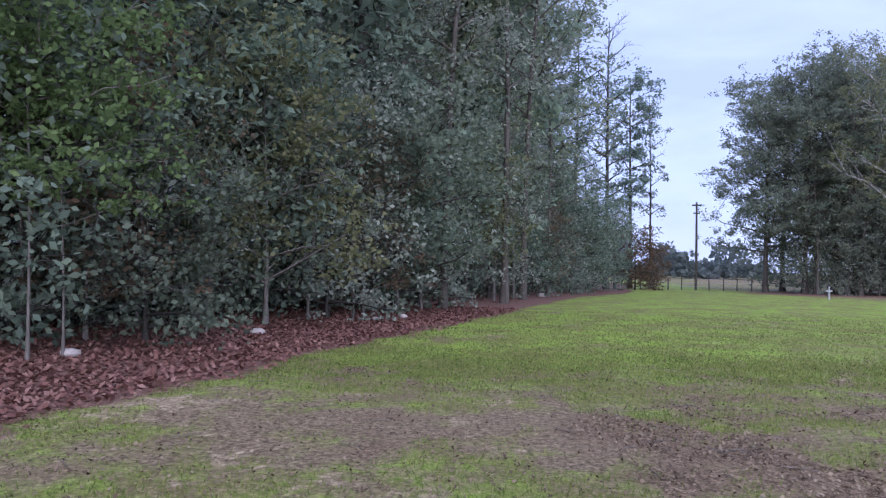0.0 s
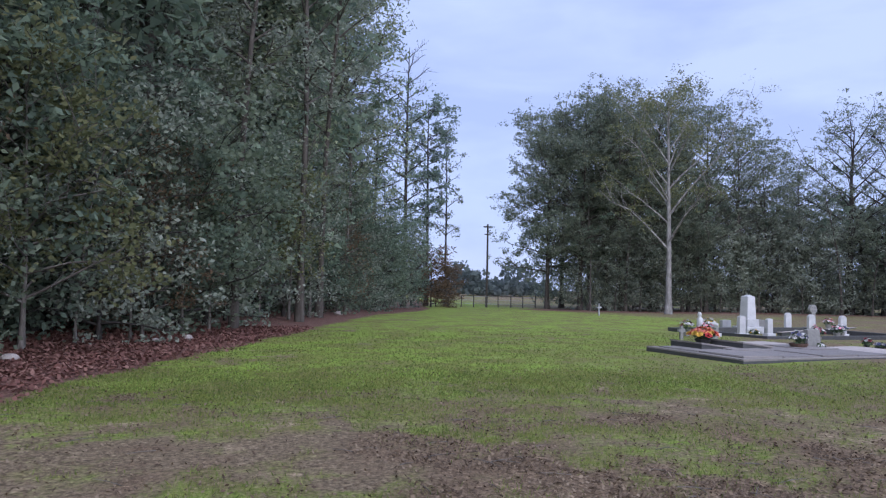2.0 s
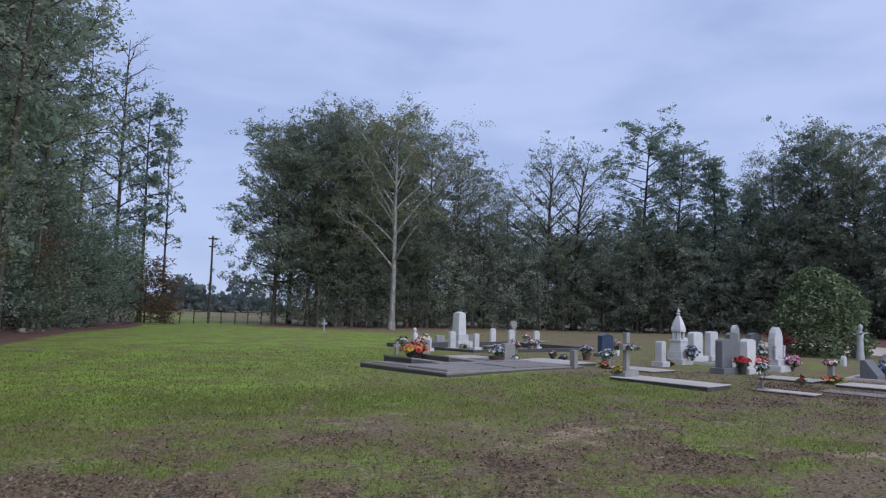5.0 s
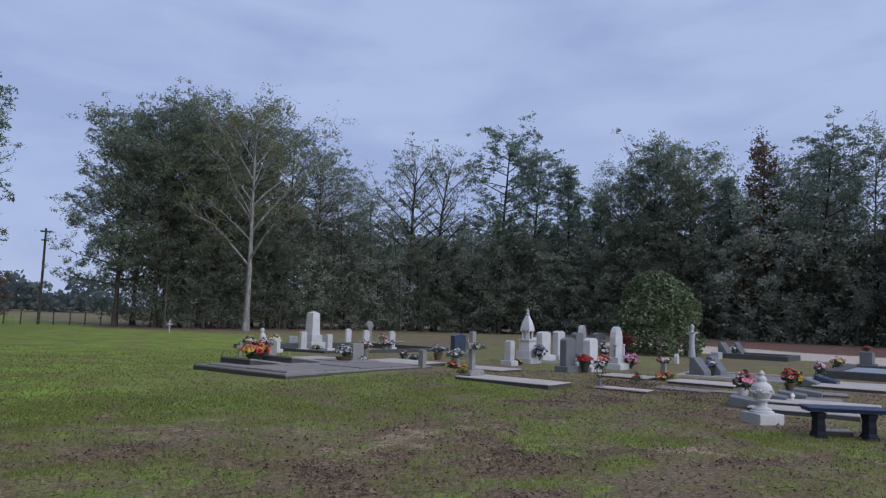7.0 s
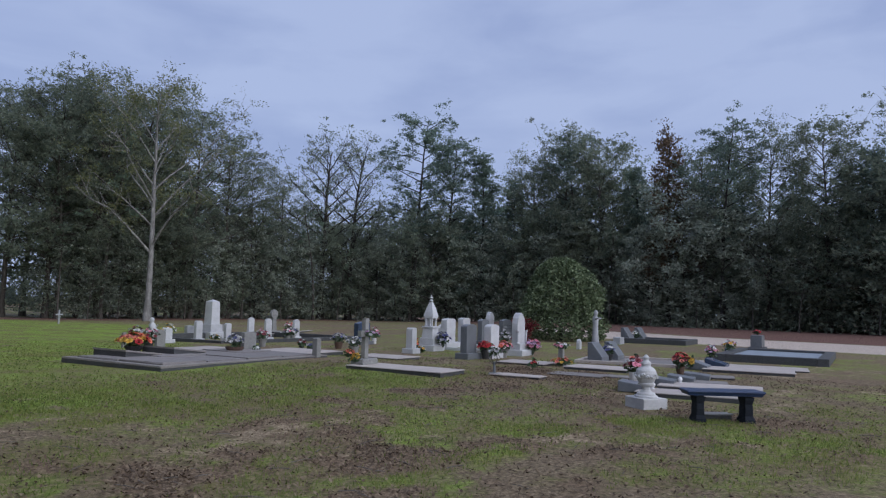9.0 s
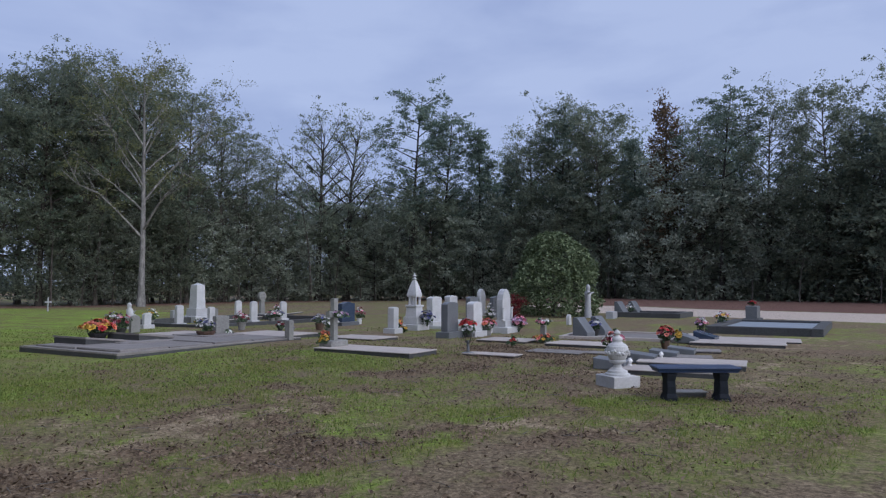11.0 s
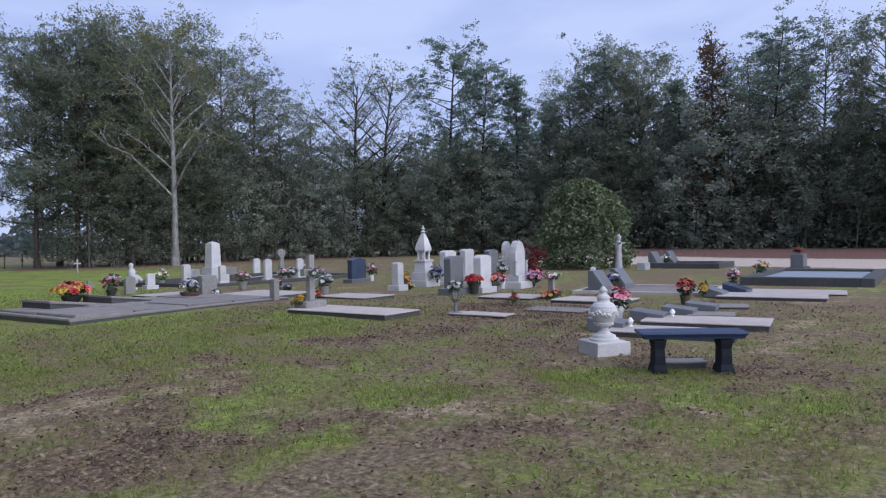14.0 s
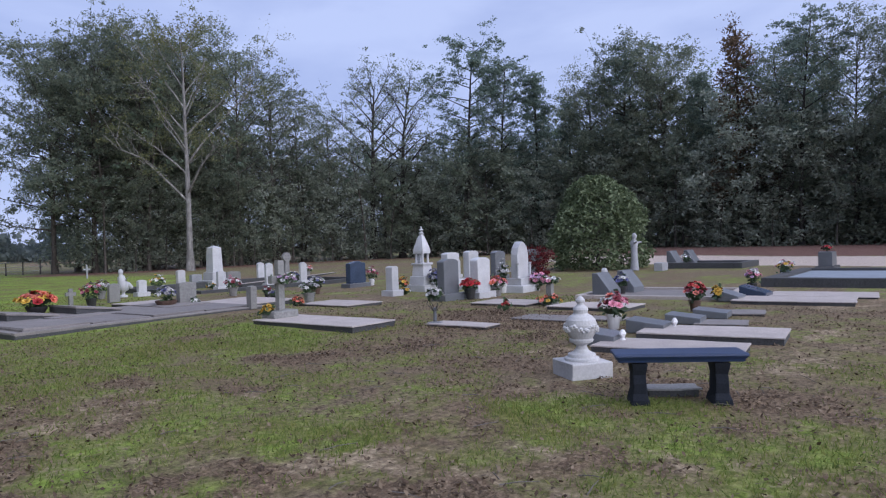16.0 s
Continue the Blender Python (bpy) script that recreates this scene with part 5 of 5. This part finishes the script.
part("foot", lathe([(0.12, 0), (0.12, 0.03), (0.03, 0.045), (0.022, 0.26)], 14), GRANITE, stand)
v, f = tubes([[((0.02 * math.cos(a), 0.02 * math.sin(a), 0.2), 0.007), ((0.12 * math.cos(a), 0.12 * math.sin(a), 0.32), 0.006), ((0.07 * math.cos(a), 0.07 * math.sin(a), 0.44), 0.005)] for a in np.linspace(0, 5.2, 6)], 4)
part("basket", mesh_of("basket", v, f, WIRE), None, stand)
bouquet("faded white and grey flowers in a metal stand", 13.85, 7.95, ("grey", "white"), 0.13, 0.2, 14, z=0.36)
bouquet("single red artificial flower in the grass", 16.0, 8.35, ("red",), 0.05, 0.2, 6)
pedestal = headstone("short stone post with a flat top", 17.55, 8.5, 0.12, 0.42, 0.12, OLD_STONE, "flat", (0.3, 0.05, 0.24), OLD_STONE)
bouquet("yellow and orange flowers round a stone post", 17.4, 8.4, ("yellow", "orange", "coral"), 0.26, 0.2, 18)
bouquet("pink and white flowers on a stone post", 17.55, 8.5, ("pink", "white", "grey"), 0.22, 0.14, 14, z=0.41)
bouquet("bright red flowers in a grey pot", 18.15, 11.2, ("red",), 0.22, 0.26, 26, vase=("pot", 0.26, 0.13, POT_DARK), size=1.3)
bouquet("coral flowers in a stone pot", 19.25, 11.35, ("coral", "orange", "pink"), 0.26, 0.26, 26, vase=("pot", 0.24, 0.14, OLD_STONE), size=1.2)
bouquet("pink flowers before a marble headstone", 20.95, 11.4, ("lilac", "pink", "lilac"), 0.26, 0.5, 30, size=1.2)
bouquet("white flowers beside the tall marble stone", 20.15, 11.9, ("white", "grey"), 0.16, 0.6, 16, vase=("pot", 0.3, 0.1, POT_WHITE))
bouquet("yellow flowers beside the spire monument", 19.25, 14.75, ("yellow", "orange"), 0.16, 0.42, 18)
bouquet("blue-grey flowers hung on the spire monument", 19.95, 14.15, ("purple", "grey", "purple"), 0.24, 0.55, 26, z=0.1, size=1.2)
bouquet("small white flowers by the marble pillar", 18.5, 13.85, ("white", "yellow"), 0.13, 0.2, 12)
bouquet("white and dark flowers by the blue headstone", 17.5, 16.4, ("white", "grey", "purple"), 0.24, 0.32, 24, vase=("pot", 0.22, 0.14, POT_BROWN))
bouquet("white flowers in a grey pot", 15.25, 13.4, ("white", "grey"), 0.22, 0.3, 22, vase=("pot", 0.24, 0.13, OLD_STONE))
bouquet("pink and white flowers by the blue headstone", 20.95, 18.2, ("pink", "white", "maroon"), 0.22, 0.42, 24, vase=("pot", 0.22, 0.1, POT_WHITE))
bouquet("orange flowers low on a slab", 14.6, 12.9, ("orange", "coral"), 0.13, 0.18, 12)
redbush = grow("red_shrub", "low shrub with dark red leaves behind the headstones", "shrub", LEAF_RED, BARK_DARK, 71, 0.85, 0.5, 0.05, 20, full, None, 0.02, 1800, 0.08, 0.16, 0.8, 3, 0.05, sides=4)
redbush.matrix_world = pose(23.5, 13.3, -0.02) @ Matrix.Diagonal((0.85, 0.85, 0.9, 1))

# the raised plot with two sloping ledgers
W0, WT = (11.35, 14.25), TURN
raised = thing("raised_plot", "raised concrete grave platform with a stepped edge", "grave plot", "kerbed grave plots", at(W0[0], W0[1], 0, WT))
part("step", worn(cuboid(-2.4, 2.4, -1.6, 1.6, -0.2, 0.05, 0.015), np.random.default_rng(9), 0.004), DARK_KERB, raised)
for x0, x1, y0, y1 in ((-2.4, 2.4, -1.6, -1.46), (-2.4, 2.4, 1.46, 1.6), (-2.4, -2.26, -1.455, 1.455), (2.26, 2.4, -1.455, 1.455)):
    part("kerb", worn(cuboid(x0, x1, y0, y1, 0.03, 0.075, 0.012), np.random.default_rng(int(40 + 5 * x0 + y0)), 0.003), CONCRETE, raised, "pale worn kerb")
for k in range(4):
    for y0, y1 in ((-1.38, -0.02), (0.02, 1.38)):
        part("paving_slab", worn(cuboid(-2.19 + k * 1.1, -2.19 + k * 1.1 + 1.05, y0, y1, 0.03, 0.105 - 0.014 * ((k + (y0 > 0)) % 2), 0.012), np.random.default_rng(20 + k), 0.004), CONCRETE, raised)
ledger("pale sloping grave ledger on the raised plot", 9.95, 15.05, 0.92, 1.15, 0.07, 0.18, 0.09)
ledger("pale sloping grave ledger beside orange flowers", 11.15, 15.2, 0.92, 1.15, 0.07, 0.18, 0.09)
bouquet("large mass of orange and red flowers in a low planter", 10.4, 15.65, ("orange", "red", "coral", "yellow", "orange"), 0.36, 0.3, 46, z=0.09, vase=("bowl", 0.18, 0.2, POT_DARK), size=1.5)
headstone("rough grey headstone on a slab's end", 13.3, 15.3, 0.42, 0.56, 0.14, OLD_STONE, "flat")
slab("long pale slab beside the raised plot", 14.5, 14.75, 1.5, 1.9, 0.08, PALE_SLAB, seed=30)
slab("pale slab before the rough headstone", 13.4, 17.3, 1.4, 1.4, 0.06, PALE_SLAB, seed=31)
bouquet("blue and white flowers in a brown bowl", 12.75, 15.1, ("purple", "white", "grey"), 0.22, 0.34, 26, vase=("bowl", 0.2, 0.22, POT_BROWN))
bouquet("tiny white flowers on a slab", 13.38, 15.05, ("white",), 0.08, 0.14, 8, z=0.05)
bouquet("small white and red flowers in a pot", 15.93, 16.3, ("white", "maroon"), 0.12, 0.2, 12, vase=("pot", 0.12, 0.07, POT_DARK))
bouquet("faded flowers in a low bowl", 15.77, 15.7, ("purple", "grey"), 0.14, 0.14, 12, vase=("bowl", 0.1, 0.12, POT_DARK))

# the plot with the obelisk
plot("long plot with a dark mossy kerb round the obelisk", 20.0, 24.6, 7.6, 5.4, 0.2, DARK_KERB, 0.22)
obelisk = thing("obelisk", "white marble obelisk on a stepped square base", "monument", m=at(20.1, 27.3) @ Matrix.Diagonal((1.12, 1.12, 1.1, 1)))
part("base", cuboid(-0.42, 0.42, -0.42, 0.42, -0.03, 0.26, 0.02), MARBLE, obelisk)
part("plinth", cuboid(-0.3, 0.3, -0.3, 0.3, 0.26, 0.56, 0.02, 0.02), MARBLE, obelisk)
part("shaft", cuboid(-0.215, 0.215, -0.215, 0.215, 0.56, 1.46, 0.012, 0.03), MARBLE, obelisk)
part("cap", lathe([(0.265, 1.455), (0.05, 1.53), (0.01, 1.54)], 4), MARBLE, obelisk)
for x, y, h, w in ((15.12, 22.3, 0.5, 0.27), (16.65, 22.9, 0.77, 0.28), (18.55, 23.85, 0.7, 0.26)):
    headstone("small white marble marker on a square base", x, y, w, h, 0.14, MARBLE, "round", (w + 0.16, 0.12, 0.28), MARBLE, group=HS, rise=0.2)
for x, y, h, w in ((22.45, 27.7, 0.9, 0.34), (20.75, 24.2, 0.9, 0.34), (22.5, 24.5, 0.86, 0.34)):
    headstone("slim white marble headstone with a rounded top", x, y, w, h, 0.12, MARBLE, "round", (0.42, 0.12, 0.3), MARBLE, group=HS, rise=0.35)
celtic = thing("celtic_cross", "old grey stone cross with a ringed head", "cross", "crosses", at(23.76, 27.7) @ Matrix.Diagonal((1.14, 1.14, 1.12, 1)))
ring = bmesh.new()
segs = 20
outer = [(0.19 * math.cos(2 * math.pi * k / segs), 0.94 + 0.19 * math.sin(2 * math.pi * k / segs)) for k in range(segs)]
part("head", extrude(outer, -0.06, 0.06, 0.012), OLD_STONE, celtic)
part("shaft", extrude([(-0.13, 0.2), (0.13, 0.2), (0.085, 0.77), (-0.085, 0.77)], -0.07, 0.07, 0.01), OLD_STONE, celtic)
part("base", cuboid(-0.3, 0.3, -0.2, 0.2, -0.03, 0.22, 0.02), OLD_STONE, celtic)
for a in range(4):
    q = part("carved_hollow", extrude([(-0.03, -0.03), (0.03, -0.03), (0.03, 0.03), (-0.03, 0.03)], -0.004, 0.004), LETTER_DARK, celtic)
    q.location = (0.09 * math.cos(a * math.pi / 2 + 0.785), -0.062, 0.94 + 0.09 * math.sin(a * math.pi / 2 + 0.785))
statue = tagged(new("kneeling_statue", smooth(mesh_of("kneeling_statue", *tubes([[((0, 0, 0), 0.13), ((0, 0, 0.06), 0.13), ((0, 0, 0.08), 0.05), ((0, 0, 0.16), 0.06), ((0, 0, 0.22), 0.16), ((0, 0, 0.38), 0.16), ((-0.03, 0, 0.5), 0.12), ((-0.05, 0, 0.62), 0.11), ((-0.06, 0, 0.68), 0.05), ((-0.06, 0, 0.72), 0.075), ((-0.06, 0, 0.8), 0.075), ((-0.06, 0, 0.85), 0.03)],
                                                                           [((0.02, 0, 0.42), 0.1), ((0.16, -0.04, 0.36), 0.08), ((0.26, -0.05, 0.27), 0.05)], [((-0.05, 0, 0.6), 0.05), ((0.06, -0.1, 0.52), 0.04), ((0.1, -0.1, 0.6), 0.03)]], 10), MARBLE))),
                 "white seated statue on a small pedestal", "statue")
statue.matrix_world = at(14.52, 22.2)
bouquet("white and dark flowers beside the white statue", 13.8, 21.95, ("white", "maroon", "grey"), 0.26, 0.36, 26, vase=("pot", 0.24, 0.13, OLD_STONE))
bouquet("pale yellow and white flowers by the statue", 16.9, 25.3, ("white", "yellow", "white"), 0.3, 0.45, 26, vase=("pot", 0.2, 0.12, OLD_STONE))
bouquet("faded pink and grey flowers in a pot", 12.4, 18.6, ("grey", "pink", "maroon"), 0.26, 0.42, 26, vase=("pot", 0.2, 0.13, POT_DARK))
headstone("small grey rounded stone behind flowers", 13.3, 19.6, 0.3, 0.5, 0.12, OLD_STONE, "round", rise=0.3)
bouquet("white flowers at the obelisk's foot", 18.9, 25.2, ("white", "leaf", "yellow"), 0.24, 0.22, 20, z=0.0)
for x, y, cols in ((16.1, 18.4, ("white", "pink", "maroon")), (21.0, 22.9, ("white", "purple")), (20.0, 22.0, ("pink", "white", "grey")), (25.9, 29.2, ("pink", "coral", "white"))):
    bouquet("mixed white and pink flowers in a grave vase", x, y, cols, 0.24, 0.36, 24, vase=("pot", 0.24, 0.13, OLD_STONE))
headstone("low grey headstone in the far row", 21.6, 28.6, 0.7, 0.55, 0.2, OLD_STONE, "flat", (0.9, 0.1, 0.4), OLD_STONE)
headstone("low weathered headstone in the far row", 20.0, 28.8, 0.5, 0.5, 0.2, PALE_GRANITE, "flat", (0.7, 0.1, 0.4), OLD_STONE)
slab("long pale kerb stone in the far grass", 24.0, 27.5, 9.0, 0.2, 0.14, PALE_SLAB, 30, seed=33)

# stones along the leaf-strewn edge
for x, y, s, tilt in ((-4.55, 13.0, 0.14, 12), (-2.3, 18.2, 0.13, 70), (-6.0, 9.2, 0.13, 30), (-2.9, 17.2, 0.09, 50), (2.6, 34, 0.2, 20)):
    rng2 = np.random.default_rng(int(s * 1000 + tilt))
    bm = bmesh.new()
    bmesh.ops.create_icosphere(bm, subdivisions=2, radius=s)
    for vert in bm.verts:
        vert.co = Vector((vert.co.x * 1.1, vert.co.y * 0.75, max(-0.25 * s, vert.co.z * 0.62 + s * 0.2))) * (1 + 0.13 * noise.noise(vert.co * 9 + Vector((tilt, 0, 0))))
    me = bpy.data.meshes.new("loose_stone")
    bm.to_mesh(me)
    bm.free()
    me.materials.append(PALE_SLAB)
    ob = tagged(new("loose_stone", me), "pale broken stone lying among red leaves", "stone", "stones along the wood's edge")
    ob.matrix_world = pose(x, y, float(ground_height(np.array(x), np.array(y))) + 0.02, 0, 0, tilt)


# ---- grass and fallen leaves ----
def scatter(count, x0, x1, y0, y1, keep, seed):
    r = np.random.default_rng(seed)
    x, y = r.uniform(x0, x1, count), r.uniform(y0, y1, count)
    hold = r.uniform(0, 1, count) < keep(x, y)
    x, y = x[hold], y[hold]
    return np.stack([x, y, ground_height(x, y)], 1), r


def off_slabs(x, y):
    """1 in the open, 0 where slabs and plots lie."""
    k = np.ones_like(x)
    for cx, cy, hx, hy in ((11.35, 14.25, 2.7, 1.9), (12.85, 9.65, 0.75, 1.2), (13.69, 4.03, 0.7, 0.95), (14.98, 4.2, 0.75, 1.0), (17.1, 7.2, 0.65, 0.85), (11.85, 4.02, 0.3, 0.3)):
        k = np.where((np.abs(x - cx) < hx) & (np.abs(y - cy) < hy), 0, k)
    return k


def flat_leaves(pts, r, size, lift=0.012):
    n = len(pts)
    a = r.uniform(0, 2 * np.pi, n)
    tilt = r.normal(size=(n, 2)) * 0.4
    s = size * r.uniform(0.55, 1.3, n)
    d = np.stack([np.cos(a), np.sin(a), tilt[:, 0]], 1) * s[:, None] * 0.5
    w = np.stack([-np.sin(a), np.cos(a), tilt[:, 1]], 1) * s[:, None] * 0.3
    c = pts + np.array([0, 0, lift]) + np.stack([np.zeros(n), np.zeros(n), np.abs(tilt).sum(1) * s * 0.25], 1)
    v = np.stack([c - d, c + w, c + d, c - w], 1).reshape(-1, 3)
    return v, np.arange(4 * n).reshape(n, 4)


def blades(pts, r, height, width):
    n = len(pts)
    a = r.uniform(0, 2 * np.pi, n)
    h = height * r.uniform(0.5, 1.4, n)
    side = np.stack([np.cos(a), np.sin(a), np.zeros(n)], 1) * (width * r.uniform(0.7, 1.3, n))[:, None]
    lean = np.stack([r.normal(size=n) * 0.5, r.normal(size=n) * 0.5, np.ones(n)], 1) * h[:, None]
    p = pts - np.array([0, 0, 0.005])
    v = np.stack([p - side, p + side, p + lean], 1).reshape(-1, 3)
    return v, np.arange(3 * n).reshape(n, 3)


def soft(v, lo, hi):
    return np.clip((v - lo) / (hi - lo), 0, 1)


def litter_keep(x, y):
    w = weights(x, y)
    return off_slabs(x, y) * (0.03 + 0.09 * soft(w["thin"], 0.3, 0.9) + 0.85 * soft(w["litter"], 0.42, 0.85) ** 1.3) * (1 - soft(w["redlitter"], 0.4, 0.6))


def red_keep(x, y):
    return soft(weights(x, y)["redlitter"], 0.35, 0.9)


def grass_keep(x, y):
    w = weights(x, y)
    return off_slabs(x, y) * (1 - 0.75 * soft(w["thin"], 0.2, 0.8)) * soft(w["grass"], 0.4, 0.75) * (1 - 0.85 * soft(w["litter"], 0.45, 0.6)) * (1 - soft(w["bare"], 0.42, 0.55)) * (1 - soft(w["redlitter"], 0.4, 0.6))


pts, r = scatter(420000, -4.5, 19, 1.0, 12, litter_keep, 91)
tagged(new("fallen_leaves", mesh_of("fallen_leaves", *flat_leaves(pts, r, 0.033), LITTER)), "dry brown leaves scattered over the grass", "leaves", kind="stuff")
pts, r = scatter(70000, -9, 1, 4.0, 24, red_keep, 92)
tagged(new("fallen_leaves", mesh_of("fallen_leaves", *flat_leaves(pts, r, 0.085), LITTER_RED)), "red-brown leaf litter along the wood's edge", "leaves", kind="stuff")
pts, r = scatter(420000, -4.5, 14, 0.8, 12, lambda x, y: grass_keep(x, y) * np.clip((12.5 - y) / 4, 0, 1), 93)
tagged(new("grass", mesh_of("grass", *blades(pts, r, 0.04, 0.005), GRASS_BLADE)), "short patchy green grass between bare soil", "grass", kind="stuff")
pts, r = scatter(90000, -3, 20, 8.5, 26, lambda x, y: grass_keep(x, y) * np.clip((26 - y) / 14, 0, 1), 94)
tagged(new("grass", mesh_of("grass", *blades(pts, r, 0.035, 0.014), GRASS_BLADE)), "bright short grass of the open lawn", "grass", kind="stuff")
# twigs and straw among the leaves
pts, r = scatter(1500, -4, 13, 1.2, 9, litter_keep, 95)
paths = []
for p in pts:
    a, ln = r.uniform(0, 6.28), r.uniform(0.08, 0.3)
    d = np.array([math.cos(a), math.sin(a), 0.05]) * ln
    paths.append([(p + [0, 0, 0.01], 0.004), (p + d * 0.5 + [0, 0, 0.018], 0.004), (p + d + [0, 0, 0.012], 0.002)])
v, f = tubes(paths, 3)
tagged(new("twigs", mesh_of("twigs", v, f, BARK_SAPLING)), "thin dry twigs lying on the ground", "twigs", kind="stuff")
